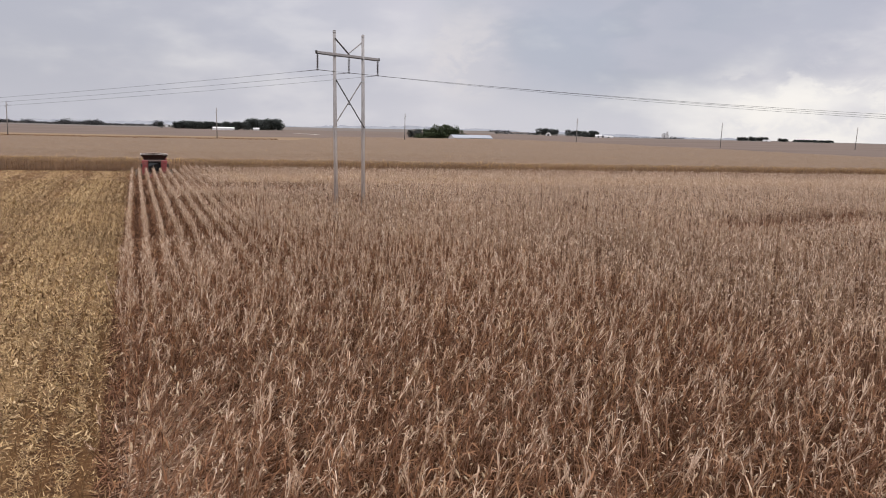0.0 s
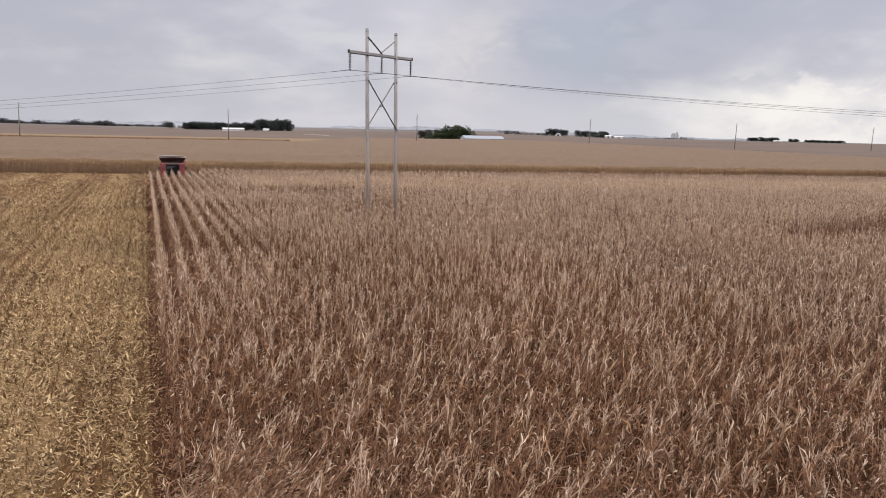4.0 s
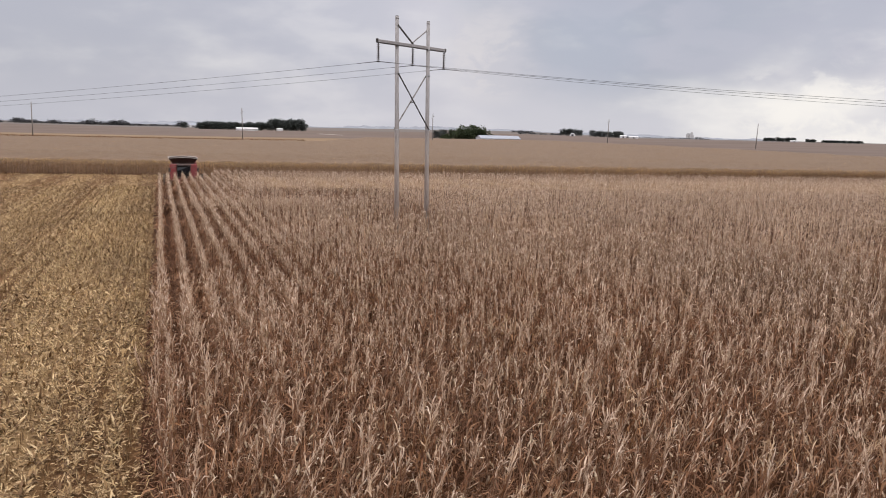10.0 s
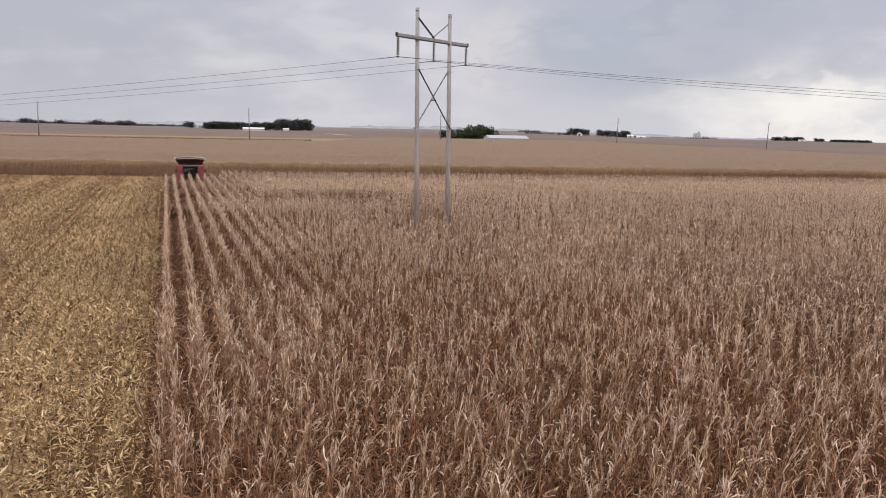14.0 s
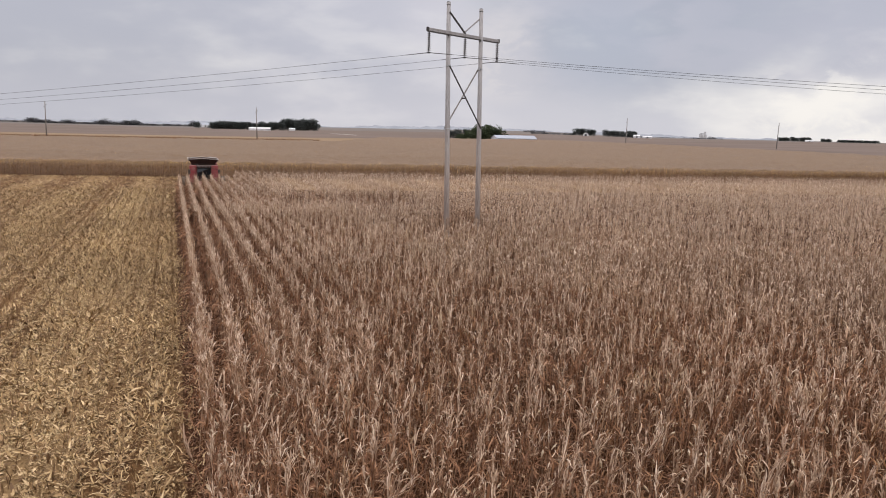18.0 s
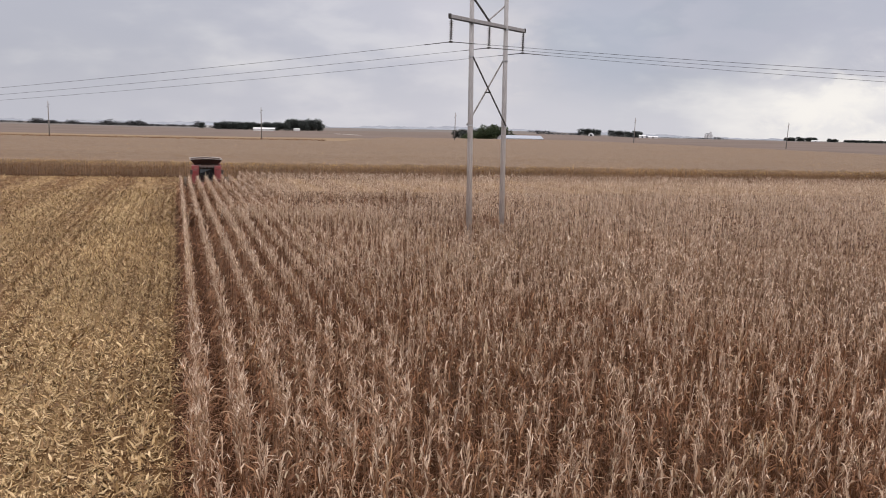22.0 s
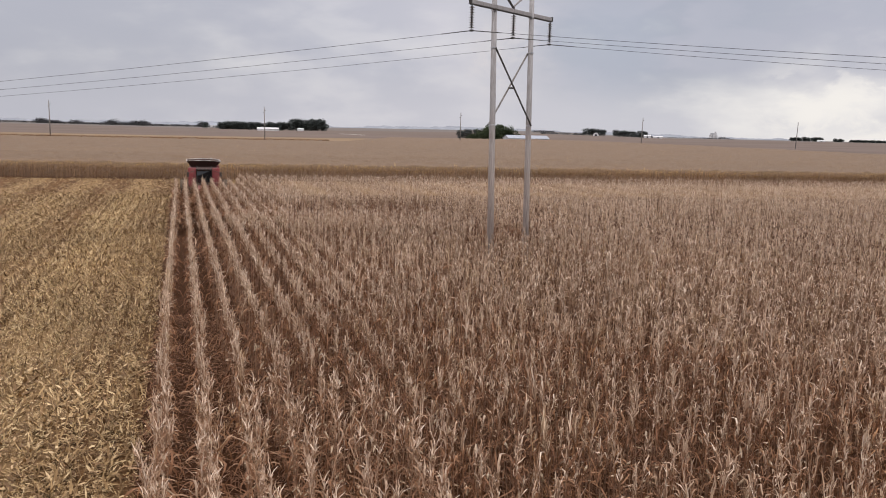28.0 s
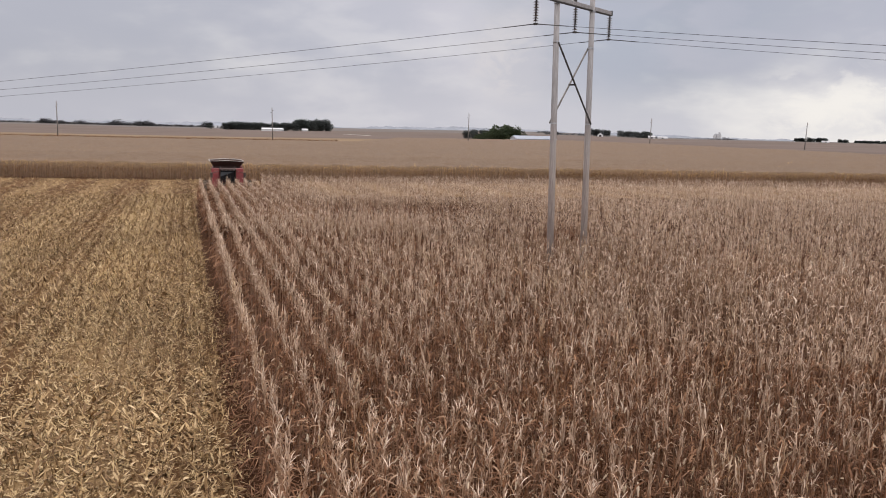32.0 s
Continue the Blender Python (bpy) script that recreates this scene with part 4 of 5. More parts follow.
def h_frame():
    root = new("power_pole")
    for foot, tip in ((POLE_A, (16.47, 67.95, 16.75)), (POLE_B, (19.57, 69.8, 16.75))):
        g = land_at(foot.x, foot.y)
        p = part("pole", rodded((foot.x, foot.y, g - 0.3), tip, 0.2, 0.135, 14), M_POLE, root, smooth=True)
        d = (Vector(tip) - Vector((foot.x, foot.y, g))).normalized()
        part("cap", rodded(Vector(tip) - d * 0.2, Vector(tip) + d * 0.03, 0.14, 0.12, 14), M_BRACE, p, "dark pole-top cap")
        for z in (14.6, 12.6, 8.4):
            c = Vector((foot.x, foot.y, g)) + d * (z - g)
            part("band", rodded(c - d * 0.035, c + d * 0.035, 0.172, 0.172, 12), M_STEEL, p)
    off = ACROSS * -0.2
    part("crossarm", bar_between(ARM[0] + off, ARM[1] + off, 0.11, 0.2), M_POLE, root, "pale weathered timber crossarm")
    # dark strip along the bottom of the arm, below the paler timber
    low = Vector((0, 0, -0.14))
    part("arm_channel", bar_between(ARM[0] + off + low, ARM[1] + off + low, 0.13, 0.06), M_BRACE, root, "dark strip along the underside of the crossarm")
    for e in ARM:
        s = ALONG * (-0.06 if e is ARM[0] else 0.06)
        part("end_plate", bar_between(e + off - s, e + off + s, 0.15, 0.27), M_BRACE, root)
    mid = (ARM[0] + ARM[1]) / 2
    A = lambda z: Vector((16.55 - 0.008 * z, 67.6 + 0.02 * z, z))
    B = lambda z: Vector((19.63 - 0.003 * z, 69.42 + 0.02 * z, z))
    part("x_brace", bar_between(A(12.6) + off * 0.95, B(8.4) + off * 0.95, 0.06, 0.09), M_BRACE, root)
    part("x_brace", bar_between(B(12.6) - off * 0.95, A(8.4) - off * 0.95, 0.06, 0.09), M_FARPOLE, root, "grey weathered brace")
    part("knee_brace", bar_between(A(16.1) + off * 0.8, Vector((mid.x, mid.y, 14.85)) + off * 1.1, 0.08, 0.11), M_BRACE, root)
    part("knee_brace", bar_between(B(16.1) - off * 0.6, Vector((mid.x, mid.y, 14.85)) - off * 0.2, 0.07, 0.09), M_POLE, root)
    c = (A(10.5) + B(10.5)) / 2
    part("brace_bolt", bar_between(c + off * 1.1, c - off * 1.1, 0.09, 0.09), M_BRACE, root)
    hooks = []
    for f in (0.018, 0.5, 0.982):
        c = ARM[0].lerp(ARM[1], f) + off
        s = part("insulator_string", rodded((c.x, c.y, c.z - 0.12), (c.x, c.y, c.z - 1.46), 0.02, 0.02, 6), M_STEEL, root)
        for k in range(9):
            z = c.z - 0.27 - k * 0.13
            bm = bmesh.new()
            rod(bm, (c.x, c.y, z - 0.03), (c.x, c.y, z + 0.02), 0.148, 0.06, 12)
            rod(bm, (c.x, c.y, z + 0.02), (c.x, c.y, z + 0.07), 0.05, 0.045, 8)
            part("disc", bm, M_PORCELAIN, s, smooth=False)
        part("clamp", boxed((c.x - 0.09, c.y - 0.09, c.z - 1.53), (c.x + 0.09, c.y + 0.09, c.z - 1.43), 0.02), M_BRACE, s)
        hooks.append(Vector((c.x, c.y, c.z - 1.48)))
    tagged(root, "weathered wooden two-pole power line frame standing in corn", "power pole")
    return hooks


def conductor(start, heading, fall, lift, reach):
    """One sagging wire from a clamp outwards."""
    u = Vector((math.cos(radians(heading)), math.sin(radians(heading)), 0))
    cu = bpy.data.curves.new("power_line_wire", "CURVE")
    cu.dimensions, cu.bevel_depth, cu.bevel_resolution, cu.use_fill_caps = "3D", 0.011, 1, True
    sp = cu.splines.new("POLY")
    n = 60
    sp.points.add(n - 1)
    for i, pt in enumerate(sp.points):
        s = reach * (i / (n - 1))
        q = start + u * s
        pt.co = (q.x, q.y, start.z - fall * s + lift * s * s, 1)
    cu.materials.append(M_WIRE)
    tmp = bpy.data.objects.new("w", cu)
    me = bpy.data.meshes.new_from_object(tmp)
    me.name = "power_line_wire"
    ob = new("power_line_wire", me)
    end = start + u * 1.7 - Vector((0, 0, fall * 1.7))
    part("armour_rod", rodded(start, end, 0.026, 0.02, 6), M_BRACE, ob, "dark armour rod wrapped round the wire")
    return tagged(ob, "thin grey sagging conductor hung from the power pole", "power line wire", "power line wires")


for hook, (heading, fall, lift) in zip(h_frame(), ((-40.5, 0.0892, 0.000544), (-37.9, 0.0846, 0.000418), (-39.0, 0.0934, 0.000562))):
    conductor(hook, 141, 0.092, 0.00027, 260)
    conductor(hook, heading, fall, lift, 160)


# ---- roadside poles far off ----
def roadside_poles():
    root = new("utility_pole")
    part("pole", rodded((0, 0, -0.2), (0, 0, 17.5), 0.3, 0.2, 8), M_FARPOLE, root, smooth=True)
    part("pin", rodded((0, 0, 17.45), (0, 0, 17.9), 0.09, 0.07, 6), M_BRACE, root)
    part("insulator", rodded((0.2, 0, 16.0), (0.75, 0, 16.2), 0.11, 0.09, 6), M_PORCELAIN, root)
    part("insulator", rodded((-0.2, 0, 15.0), (-0.75, 0, 15.2), 0.11, 0.09, 6), M_PORCELAIN, root)
    tagged(root, "tall wooden utility pole beside a distant road", "utility pole", "roadside utility poles")
    spots = ((-58.9, 440, 0.3), (41.7, 440, -0.6), (149.7, 440, 0.2), (268.0, 440, 1.0), (386.5, 440, 1.5), (517.4, 440, 1.8))
    for i, (x, y, lean) in enumerate(spots):
        m = pose(x, y, land_at(x, y), 0, lean, 0)
        if i == 0:
            root.matrix_basis = m
        else:
            copy_thing(root, m)


roadside_poles()


# ---- combine harvester ----
def wheel(root, x, y, r, w, name="wheel"):
    bm = bmesh.new()
    prof = ((-0.5, 0.62), (-0.5, 0.9), (-0.42, 0.98), (0, 1.0), (0.42, 0.98), (0.5, 0.9), (0.5, 0.62))
    n = 28
    rings = [[(a * w, math.cos(k * 2 * math.pi / n) * b * r, math.sin(k * 2 * math.pi / n) * b * r) for k in range(n)] for a, b in prof]
    tyre = loft(rings, True)
    for k in range(n):
        a = k * 2 * math.pi / n
        c = Vector((0, math.cos(a) * r, math.sin(a) * r))
        t = boxed((-w * 0.46, -0.045, -0.03), (w * 0.02, 0.045, 0.05))
        bmesh.ops.transform(t, matrix=Matrix.Translation(c) @ pose(0, 0, 0, math.degrees(a) - 90, 0, 22 if k % 2 else -22), verts=t.verts)
        if k % 2:
            bmesh.ops.transform(t, matrix=Matrix.Translation((w * 0.44, 0, 0)), verts=t.verts)
        tmp = bpy.data.meshes.new("t")
        t.to_mesh(tmp)
        t.free()
        tyre.from_mesh(tmp)
        bpy.data.meshes.remove(tmp)
    hub = new(name)
    hub.parent, hub.location = root, (x, y, r)
    part("tyre", tyre, M_TYRE, hub)
    bm = rodded((-w * 0.3, 0, 0), (w * 0.3, 0, 0), r * 0.62, r * 0.62, 24)
    rod(bm, (-w * 0.36, 0, 0), (w * 0.36, 0, 0), r * 0.22, r * 0.22, 12)
    part("rim", bm, M_RIM, hub, "pale painted wheel rim")



def combine():
    """Faces along -y; its own origin is on the ground under the front axle."""
    root = new("combine_harvester")
    # body sides swell outwards and narrow towards the rear
    for s in (-1, 1):
        rings = []
        for y, w, z0, z1 in ((0.6, 1.5, 1.55, 3.25), (1.6, 1.66, 1.35, 3.4), (3.6, 1.68, 1.35, 3.42), (5.4, 1.62, 1.5, 3.3), (6.6, 1.45, 1.9, 3.1)):
            rings.append([(s * 0.9, y, z0), (s * (w - 0.05), y, z0), (s * w, y, (z0 + z1) / 2), (s * (w - 0.12), y, z1), (s * 0.9, y, z1)])
        part("side_panel", loft(rings), M_RED, root)
        bm = boxed((s * 1.69 - 0.008, 2.0, 2.55), (s * 1.69 + 0.008, 4.8, 2.63), 0.004)
        part("stripe", bm, M_RIM, root, "pale stripe on the red side")
        part("front_panel", boxed((min(s * 0.88, s * 1.74), -0.25, 1.3), (max(s * 0.88, s * 1.74), 0.62, 3.42), 0.06), M_RED, root, "dusty red front panel beside the cab")
        # mirrors on arms
        arm = part("mirror_arm", rodded((s * 0.95, -1.0, 3.15), (s * 1.78, -1.15, 2.95), 0.03, 0.03, 6), M_BLACK, root)
        part("mirror", boxed((s * 1.78 - 0.13, -1.2, 2.45), (s * 1.78 + 0.13, -1.12, 3.0), 0.03), M_BLACK, arm)
    part("chassis", boxed((-0.95, 0.3, 1.0), (0.95, 6.4, 3.3), 0.05), M_BLACK, root)
    part("rear_hood", loft([[(-1.4, 6.5, 1.9), (1.4, 6.5, 1.9), (1.35, 6.5, 3.1), (-1.35, 6.5, 3.1)], [(-1.2, 7.6, 2.0), (1.2, 7.6, 2.0), (1.1, 7.4, 2.8), (-1.1, 7.4, 2.8)]]), M_RED, root)
    part("straw_chopper", boxed((-1.1, 7.2, 1.0), (1.1, 7.9, 1.9), 0.08), M_BLACK, root)
    part("engine_deck", boxed((-1.4, 4.6, 3.3), (1.4, 6.6, 3.72), 0.08), M_RED, root)
    part("exhaust", rodded((1.0, 5.2, 3.6), (1.0, 5.2, 4.3), 0.09, 0.09, 10), M_STEEL, root)
    # grain tank and its flared extension
    part("grain_tank", boxed((-1.45, 1.0, 3.2), (1.45, 4.5, 3.62), 0.05), M_TANK, root, "dark grain tank")
    lo, hi = [(-1.4, 1.0), (1.4, 1.0), (1.4, 4.4), (-1.4, 4.4)], [(-1.86, 0.45), (1.86, 0.45), (1.86, 4.9), (-1.86, 4.9)]
    for k in range(4):
        a, b, c, d = lo[k], lo[(k + 1) % 4], hi[(k + 1) % 4], hi[k]
        bulge = 0.10 if k in (0, 2) else 0.0
        pts = [Vector((*a, 3.6)), Vector((*b, 3.6)), Vector((*c, 4.16)), Vector(((c[0] + d[0]) / 2, (c[1] + d[1]) / 2, 4.16 + bulge)), Vector((*d, 4.16))]
        out = Vector(((a[0] + b[0]) / 2, (a[1] + b[1]) / 2 - 2.7, 0)).normalized() * 0.05
        bm = loft([[p for p in pts], [p + out for p in pts]])
        ext = part("tank_extension", bm, M_TANK, root, "dark flared grain tank panel")
        bm = bmesh.new()
        for u, v in ((pts[2], pts[3]), (pts[3], pts[4])):
            rod(bm, u, v, 0.028, 0.028, 6)
        part("rim_bar", bm, M_RIM, ext, "pale rim bar")
    # cab
    cab = new("cab")
    cab.parent = root
    cab.scale = (0.84, 1.0, 1.0)
    part("windscreen", loft([[(-0.92, -1.15, 1.75), (0.92, -1.15, 1.75), (0.98, -1.45, 2.6), (0.96, -1.3, 3.2), (-0.96, -1.3, 3.2), (-0.98, -1.45, 2.6)], [(-0.9, 0.2, 1.75), (0.9, 0.2, 1.75), (0.95, 0.2, 2.6), (0.93, 0.2, 3.2), (-0.93, 0.2, 3.2), (-0.95, 0.2, 2.6)]]), M_GLASS, cab, "dark tinted windscreen")
    for s in (-1, 1):
        part("cab_post", rodded((s * 0.95, -1.16, 1.7), (s * 0.98, -1.32, 3.25), 0.055, 0.055, 6), M_BLACK, cab)
        part("cab_post", rodded((s * 0.95, 0.22, 1.7), (s * 0.97, 0.22, 3.25), 0.06, 0.06, 6), M_BLACK, cab)
    part("cab_floor", boxed((-1.0, -1.25, 1.55), (1.0, 0.4, 1.76), 0.04), M_BLACK, cab)
    part("cab_roof", boxed((-1.05, -1.62, 3.22), (1.05, 0.5, 3.46), 0.09), M_TANK, cab, "dusty dark cab roof")
    for k in range(4):
        x = -0.75 + k * 0.5
        part("work_light", boxed((x - 0.11, -1.66, 3.27), (x + 0.11, -1.58, 3.4), 0.02), M_LAMP, cab)
    for s in (-1, 1):
        part("beacon", rodded((s * 0.95, -0.2, 3.46), (s * 0.95, -0.2, 3.62), 0.07, 0.06, 8), M_LAMP, cab)
    part("wiper", rodded((0.0, -1.2, 1.85), (0.35, -1.47, 2.7), 0.015, 0.015, 5), M_BLACK, cab)
    # ladder and platform on its left
    ladder = new("ladder")
    ladder.parent = root
    for s in (0, 1):
        part("rail", rodded((1.25 + 0.5 * s, -0.35, 0.7), (1.25 + 0.5 * s, 0.0, 1.75), 0.03, 0.03, 6), M_STEEL, ladder)
    for k in range(4):
        part("rung", boxed((1.25, -0.38 + 0.1 * k, 0.75 + 0.27 * k), (1.75, -0.2 + 0.1 * k, 0.79 + 0.27 * k)), M_STEEL, ladder)
    part("platform", boxed((1.0, -0.6, 1.68), (1.85, 0.35, 1.75), 0.01), M_BLACK, root)
    part("handrail", rodded((1.82, -0.55, 1.75), (1.82, -0.55, 2.7), 0.022, 0.022, 6), M_STEEL, root)
    part("handrail", rodded((1.82, -0.55, 2.7), (1.82, 0.3, 2.7), 0.022, 0.022, 6), M_STEEL, root)
    # unloading auger folded back
    auger = part("unloading_auger", rodded((1.5, 1.3, 3.5), (1.75, 8.6, 3.75), 0.2, 0.2, 14), M_RED, root, "red folded unloading auger", smooth=True)
    part("auger_elbow", rodded((1.5, 1.3, 2.9), (1.5, 1.3, 3.6), 0.22, 0.24, 14), M_RED, auger)
    part("auger_spout", rodded((1.75, 8.5, 3.85), (1.75, 9.0, 3.35), 0.26, 0.3, 12), M_BLACK, auger, "black rubber spout")
    # wheels
    for s in (-1, 1):
        wheel(root, s * 1.55, 0.9, 1.0, 0.62, "front_wheel")
        wheel(root, s * 2.35, 0.9, 1.0, 0.62, "front_wheel")
        wheel(root, s * 1.45, 5.6, 0.72, 0.5, "rear_wheel")
    part("front_axle", rodded((-2.4, 0.9, 1.0), (2.4, 0.9, 1.0), 0.16, 0.16, 10), M_BLACK, root)
    part("rear_axle", rodded((-1.5, 5.6, 0.72), (1.5, 5.6, 0.72), 0.12, 0.12, 10), M_BLACK, root)
    # feeder house and eight-row corn head
    part("feeder_house", loft([[(-0.7, 0.3, 1.0), (0.7, 0.3, 1.0), (0.7, 0.3, 1.75), (-0.7, 0.3, 1.75)], [(-0.8, -2.3, 0.45), (0.8, -2.3, 0.45), (0.8, -2.3, 1.2), (-0.8, -2.3, 1.2)]]), M_RED, root)
    head = new("corn_head")
    head.parent = root
    head.scale = (0.98, 1.0, 0.8)
    part("back_sheet", boxed((-3.1, -2.6, 0.35), (3.1, -2.35, 1.25), 0.04), M_DUSTY, head)
    part("cross_auger", rodded((-3.0, -2.85, 0.75), (3.0, -2.85, 0.75), 0.25, 0.25, 12), M_BLACK, head)
    part("deck", boxed((-3.1, -3.4, 0.35), (3.1, -2.6, 0.5), 0.02), M_BLACK, head)
    for k in range(9):
        x = -3.04 + 0.76 * k
        part("snout", loft([[(x - 0.24, -3.0, 0.4), (x + 0.24, -3.0, 0.4), (x + 0.2, -3.0, 0.85), (x, -3.0, 0.95), (x - 0.2, -3.0, 0.85)], [(x - 0.2, -3.9, 0.28), (x + 0.2, -3.9, 0.28), (x + 0.16, -3.9, 0.6), (x, -3.9, 0.68), (x - 0.16, -3.9, 0.6)], [(x - 0.02, -4.9, 0.1), (x + 0.02, -4.9, 0.1), (x + 0.02, -4.9, 0.14), (x, -4.9, 0.15), (x - 0.02, -4.9, 0.14)]]), M_DUSTY, head)
    root.matrix_basis = pose(COMBINE[0], COMBINE[1] - 0.6, land_at(*COMBINE))
    root.scale = (1.02, 1.05, 1.02)
    tagged(root, "dusty red combine harvester with a flared grain tank, cutting corn", "combine harvester")


combine()


# ---- trees ----
def crown_mesh(rnd, w, h, n, size, mat):
    """A crown of many small leaf sprays, gathered in clumps with gaps."""
    k = 15
    c = np.c_[rnd.uniform(-0.4, 0.4, (k, 2)) * w, rnd.uniform(0.16, 0.84, k) * h]
    c[0] = (0, 0, h * 0.8)
    rad = rnd.uniform(0.17, 0.28, k) * min(w, h)
    pick = rnd.integers(0, k, n)
    d = rnd.normal(size=(n, 3))
    d /= np.linalg.norm(d, axis=1)[:, None]
    p = c[pick] + d * (rad[pick] * rnd.uniform(0.5, 1.0, n))[:, None]
    p[:, 2] = np.maximum(p[:, 2], 0.06 * h)
    vq = strips(p, rnd.uniform(0, 6.28, n), rnd.uniform(-0.6, 1.2, n), rnd.uniform(0, 1.5, n), np.full(n, size) * rnd.uniform(0.6, 1.4, n), np.full(n, size * 0.8), rnd.normal(0, 1.5, n), 1, 1.0, 0.6)
    return mesh_of("crown", vq[0], vq[1], [mat], smooth=False)


def tree_model(rnd, w, h, mat, n=950, size=None):
    root = new("tree")
    bm = rodded((0, 0, -0.3), (0.1, 0, h * 0.5), 0.03 * h, 0.014 * h, 8)
    for k in range(5):
        a, z = rnd.uniform(0, 6.28), h * rnd.uniform(0.22, 0.45)
        rod(bm, (0.05, 0, z), (math.cos(a) * w * 0.3, math.sin(a) * w * 0.3, z + h * 0.28), 0.012 * h, 0.005 * h, 5)
    part("trunk", bm, M_BARK, root)
    crown = new("crown", crown_mesh(rnd, w, h, n, size or 0.11 * h, mat))
    crown.parent = root
    return root


rt = np.random.default_rng(5)
MODELS = {}
for key, mat, w, h in (("oak", M_FOLIAGE, 1.05, 1.0), ("elm", M_FOLIAGE, 0.85, 1.0), ("maple", M_FOLIAGE, 1.25, 1.0), ("ash", M_GREEN, 1.3, 1.0), ("box_elder", M_GREEN, 1.6, 1.0)):
    MODELS[key] = (tree_model(rt, w, h, mat, 1500, 0.09), [0])


def plant_tree(key, x, y, h, label, group, wide=1.0):
    model, used = MODELS[key]
    m = pose(x, y, land_at(x, y), 0, 0, float(rt.uniform(0, 360)))
    if used[0] == 0:
        ob = model
        ob.matrix_basis = m
    else:
        ob = copy_thing(model, m)
    used[0] += 1
    ob.scale = (h * wide * float(rt.uniform(0.95, 1.35)), h * float(rt.uniform(0.9, 1.2)), h)
    tagged(ob, label, "tree", group)


def grove(x0, x1, y, h, n, group, keys=("oak", "elm", "maple"), deep=25, label="dark leafy tree in a farm windbreak", skew=0.0, wide=1.0):
    """n trees in a belt; h is the crown's top above the ground there."""
    for i in range(n):
        x = x0 + (x1 - x0) * (i + 0.5 + float(rt.uniform(-0.3, 0.3))) / n
        plant_tree(keys[i % len(keys)], x, y + skew * (x - x0) + float(rt.uniform(0, deep)), h * float(rt.uniform(0.82, 1.04)), label, group, wide)


grove(60, 168, 1330, 12.5, 26, "trees of the long windbreak", wide=1.25)
grove(172, 226, 1290, 19.0, 10, "trees of the farm grove")
plant_tree("elm", 142.5, 1185, 12.5, "round dark tree beside a white farm shed", "trees by the white shed")
plant_tree("elm", 151.5, 1180, 13.5, "round dark tree beside a white farm shed", "trees by the white shed")
for k, (x, h) in enumerate(((199, 4.6), (203, 5.4), (208, 7.6), (213, 9.6), (218, 11.3), (223, 12.2), (228, 11.2), (233, 8.6), (238, 6.0))):
    plant_tree(("ash", "box_elder")[k % 2], x, 552 + float(rt.uniform(0, 10)), h, "leafy green tree crowding beside a metal shed", "green trees round the metal shed")
grove(241, 266, 700, 8.5, 3, "green trees round the metal shed", ("maple",), 8, "dark leafy tree behind a metal shed")
grove(820, 868, 1500, 17.0, 5, "trees of the small grove", deep=12)
grove(902, 980, 1500, 14.5, 8, "trees of the eastern grove")
grove(1831, 1900, 1993, 13.5, 16, "trees of the far clump", deep=20, skew=-0.95, wide=1.5)
grove(1921, 1936, 1911, 11.0, 5, "trees of the far belt", deep=10, skew=-1.07, wide=1.4)
grove(1948, 2024, 1881, 8.5, 28, "trees of the far belt", deep=12, skew=-1.07, wide=1.6)
plant_tree("elm", 40, 1400, 11.5, "single dark tree on the far fields", "single trees", 0.75)


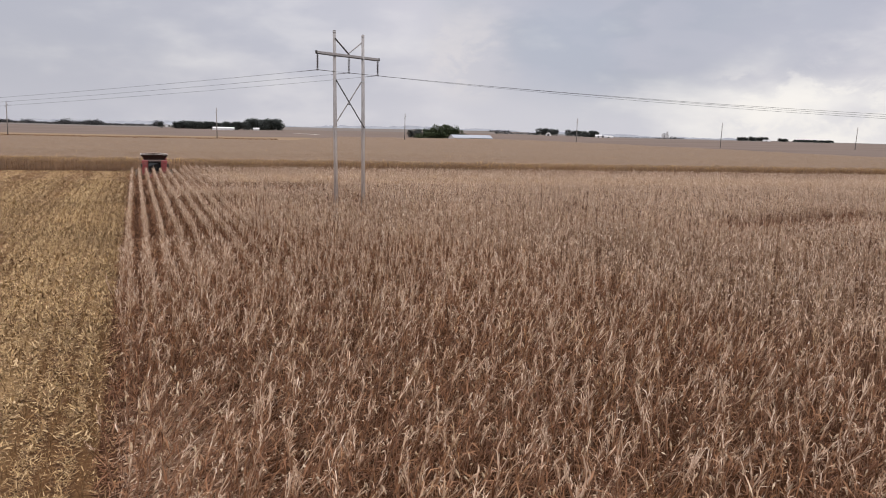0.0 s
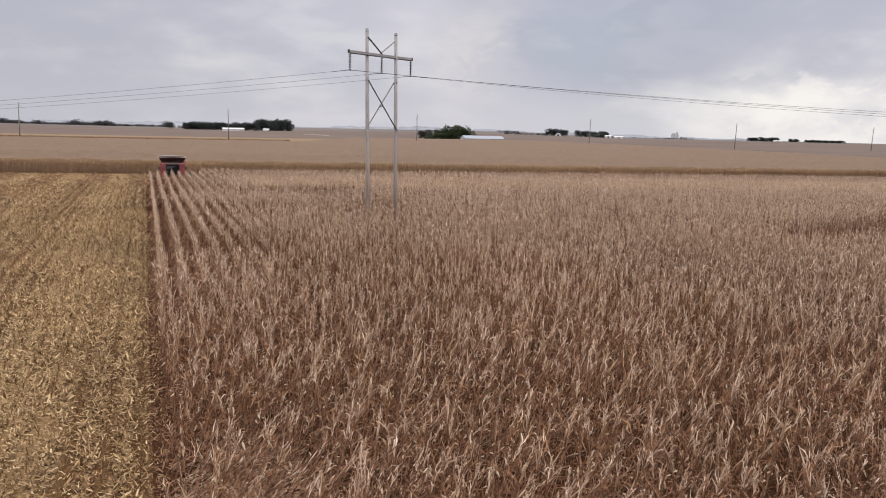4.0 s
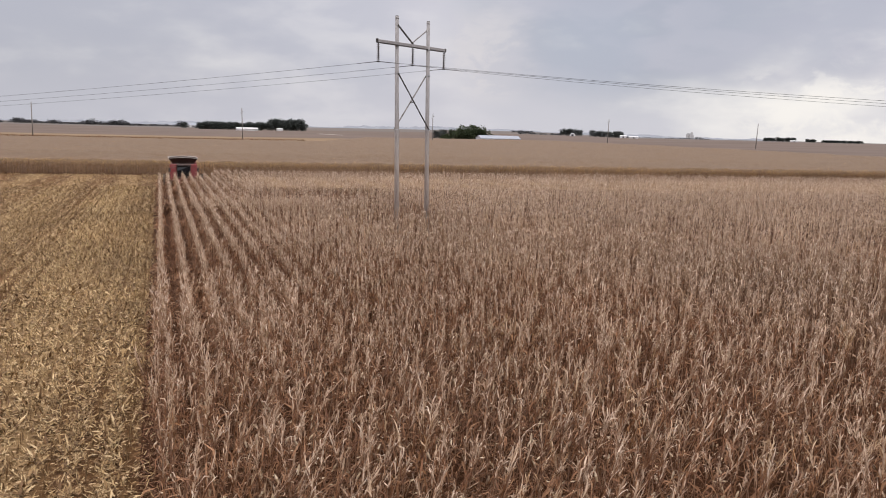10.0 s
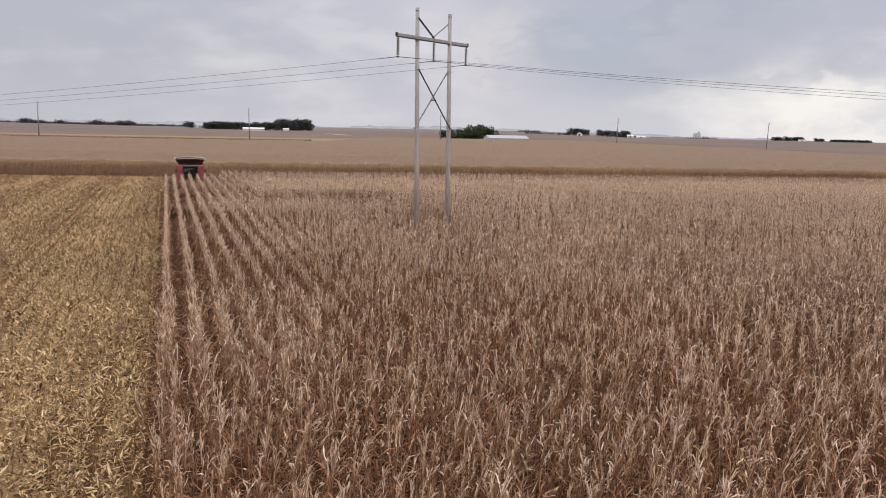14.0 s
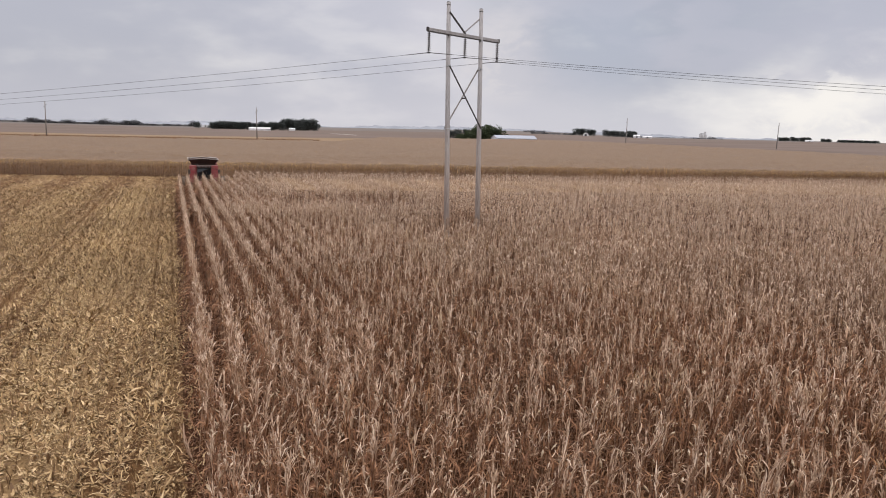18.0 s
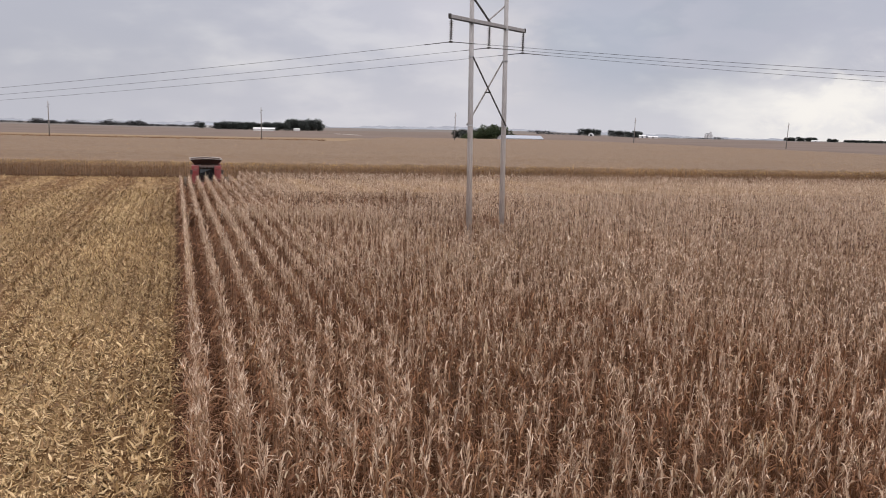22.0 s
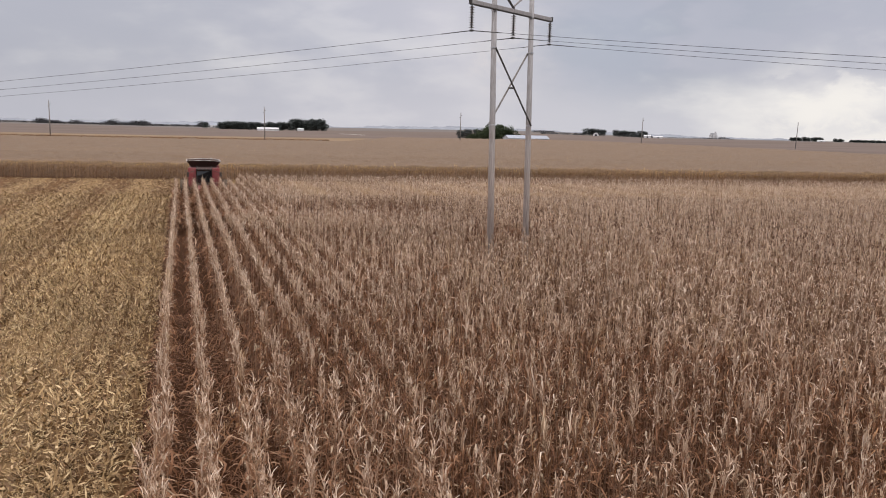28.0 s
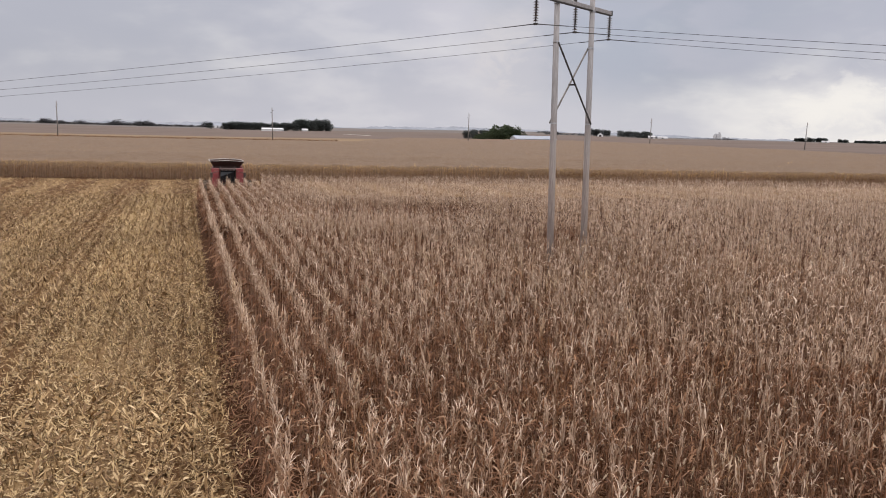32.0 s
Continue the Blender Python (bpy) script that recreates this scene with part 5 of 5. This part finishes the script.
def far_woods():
    r = np.random.default_rng(9)
    wood = Heap()
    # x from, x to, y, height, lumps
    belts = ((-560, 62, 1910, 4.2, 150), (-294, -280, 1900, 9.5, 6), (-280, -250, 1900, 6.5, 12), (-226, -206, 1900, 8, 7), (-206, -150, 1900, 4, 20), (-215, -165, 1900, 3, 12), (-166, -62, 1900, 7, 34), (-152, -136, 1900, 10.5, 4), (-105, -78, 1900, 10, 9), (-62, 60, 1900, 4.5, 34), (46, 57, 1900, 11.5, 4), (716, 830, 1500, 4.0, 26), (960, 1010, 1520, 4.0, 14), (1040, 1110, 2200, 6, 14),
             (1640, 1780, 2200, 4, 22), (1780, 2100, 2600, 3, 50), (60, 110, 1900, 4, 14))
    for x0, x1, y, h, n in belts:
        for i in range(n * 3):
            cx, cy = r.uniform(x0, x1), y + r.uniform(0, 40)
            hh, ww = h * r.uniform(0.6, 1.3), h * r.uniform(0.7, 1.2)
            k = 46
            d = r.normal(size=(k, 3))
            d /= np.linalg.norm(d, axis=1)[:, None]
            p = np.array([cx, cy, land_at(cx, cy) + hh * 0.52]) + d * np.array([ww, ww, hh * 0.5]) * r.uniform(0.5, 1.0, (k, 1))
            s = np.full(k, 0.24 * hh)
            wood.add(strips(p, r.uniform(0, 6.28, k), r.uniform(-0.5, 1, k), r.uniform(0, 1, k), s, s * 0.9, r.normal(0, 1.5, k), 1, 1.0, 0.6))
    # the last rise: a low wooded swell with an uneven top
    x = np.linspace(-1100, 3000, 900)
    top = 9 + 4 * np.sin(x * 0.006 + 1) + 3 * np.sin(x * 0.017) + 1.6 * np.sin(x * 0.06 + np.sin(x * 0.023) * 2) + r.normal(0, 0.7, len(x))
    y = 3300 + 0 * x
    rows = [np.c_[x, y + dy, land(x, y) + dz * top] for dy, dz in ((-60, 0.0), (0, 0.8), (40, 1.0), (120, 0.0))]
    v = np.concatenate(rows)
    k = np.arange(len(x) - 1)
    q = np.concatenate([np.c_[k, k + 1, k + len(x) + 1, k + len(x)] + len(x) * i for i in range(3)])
    tagged(new("far_ridge", mesh_of("far_ridge", v, q, [M_RIDGE])), "pale wooded rise at the horizon, tinted for haze", "ridge", kind="structure")
    tagged(new("far_woods", wood.mesh("far_woods", [M_FARWOOD])), "dark belts of distant trees along the horizon, greyed for haze", "woods", kind="stuff")


far_woods()


# ---- farm buildings ----
def shed(name, x, y, w, d, wall, ridge, turn, label, roof=M_ROOF, doors=2):
    """A gabled metal shed: w along its ridge, d across."""
    root = new(name)
    bm = loft([[(-w / 2, -d / 2, -0.3), (-w / 2, d / 2, -0.3), (-w / 2, d / 2, wall), (-w / 2, 0, ridge - 0.15), (-w / 2, -d / 2, wall)], [(w / 2, -d / 2, -0.3), (w / 2, d / 2, -0.3), (w / 2, d / 2, wall), (w / 2, 0, ridge - 0.15), (w / 2, -d / 2, wall)]])
    part("wall", bm, M_WHITE, root)
    for s in (-1, 1):
        a, b = Vector((0, s * (d / 2 + 0.4), wall - 0.1)), Vector((0, 0, ridge))
        bm = loft([[(e, a.y, a.z), (e, b.y, b.z), (e, b.y, b.z + 0.15), (e, a.y, a.z + 0.15)] for e in (-w / 2 - 0.4, w / 2 + 0.4)])
        part("roof", bm, roof, root)
    for k in range(doors):
        cx = -w / 2 + w * (k + 1) / (doors + 1)
        part("door", boxed((cx - 1.6, -d / 2 - 0.06, 0), (cx + 1.6, -d / 2 - 0.01, min(wall - 0.4, 3.6))), M_DARKDOOR, root)
    root.matrix_basis = pose(x, y, land_at(x, y), 0, 0, turn)
    return tagged(root, label, "shed")


shed("farm_shed", 232, 530, 30, 13, 2.9, 4.9, -4, "long white metal shed with a pale grey roof beside trees", M_ROOF, 0)
shed("livestock_barn", 123, 1200, 31, 12, 2.6, 4.4, 0, "long low white barn beside dark trees", M_WHITE, 0)
shed("farm_shed", 181, 1270, 9, 7, 2.4, 3.8, 0, "small white farm shed under dark trees", M_WHITE, 0)
shed("farm_shed", 1872, 1922, 24, 9, 3.2, 5.0, -40, "low white farm shed beside a distant grove", M_WHITE, 1)
shed("farm_shed", 958, 1480, 14, 9, 4.0, 6.0, -30, "small white farm shed beside a distant grove", M_WHITE, 1)
shed("farm_shed", 985, 1480, 20, 9, 3.0, 4.6, -30, "low white farm shed beside a distant grove", M_WHITE, 1)
shed("farm_house", 72, 1880, 14, 9, 5.0, 8.0, 10, "white farmhouse on the far fields", M_ROOF, 1)


def hoop_barn(x, y):
    root = new("hoop_barn")
    n = 12
    arc = [(math.cos(math.pi * k / n) * 6.0, math.sin(math.pi * k / n) * 6.5) for k in range(n + 1)]
    part("cover", loft([[(a, -9, b) for a, b in arc], [(a, 9, b) for a, b in arc]]), M_WHITE, root)
    part("door", boxed((-2.2, -9.08, 0), (2.2, -9.02, 3.8)), M_DARKDOOR, root)
    root.matrix_basis = pose(x, y, land_at(x, y), 0, 0, -30)
    tagged(root, "white arched barn in front of a distant grove", "barn")


hoop_barn(826, 1470)


def grain_elevator(x, y):
    root = new("grain_elevator")
    for i, (dx, h, r) in enumerate(((-16, 24, 7), (-2, 26, 7), (12, 22, 7), (34, 12, 9), (54, 11, 9))):
        b = part("silo", rodded((dx, 0, -1), (dx, 0, h), r, r, 20), M_CONCRETE if i < 3 else M_STEEL, root, smooth=False)
        part("silo_roof", rodded((dx, 0, h), (dx, 0, h + 3), r * 1.02, r * 0.1, 20), M_STEEL, b)
    part("headhouse", boxed((2, -4, 0), (12, 4, 38), 0.2), M_CONCRETE, root)
    part("conveyor", boxed((-18, -2, 27), (14, 2, 30), 0.1), M_STEEL, root)
    root.matrix_basis = pose(x, y, land_at(x, y), 0, 0, -35)
    root.scale = (0.75, 0.75, 0.78)
    tagged(root, "pale grey grain elevator with silos on the horizon", "grain elevator")


grain_elevator(2081, 2702)


def lane():
    """A pale farm lane across the fields."""
    a, b = np.array([172.0, 905.0]), np.array([172.0, 800.0])
    ts = np.linspace(0, 1, 30)
    mid = a[None] * (1 - ts[:, None]) + b[None] * ts[:, None]
    mid[:, 0] += 5 * np.sin(ts * 2.0)
    v, q = [], []
    for i, (x, y) in enumerate(mid):
        for s in (-2.6, 2.6):
            v.append((x + s, y, land_at(x + s, y) + 0.06))
        if i:
            q.append((2 * i - 2, 2 * i - 1, 2 * i + 1, 2 * i))
    tagged(new("farm_lane", mesh_of("farm_lane", v, q, [M_GRAVEL])), "pale gravel farm lane between distant fields", "lane", kind="structure")


lane()

# ---- single corn plants along the edge of the standing crop ----
feet = plants[single]
corn_plants_one_by_one(feet[np.argsort(feet[:, 1])][:300])

# ---- from plan units to metres ----
for me in bpy.data.meshes:
    me.transform(Matrix.Scale(UNIT, 4))
for ob in scene.objects:
    if ob != cam:
        ob.location = ob.location * UNIT
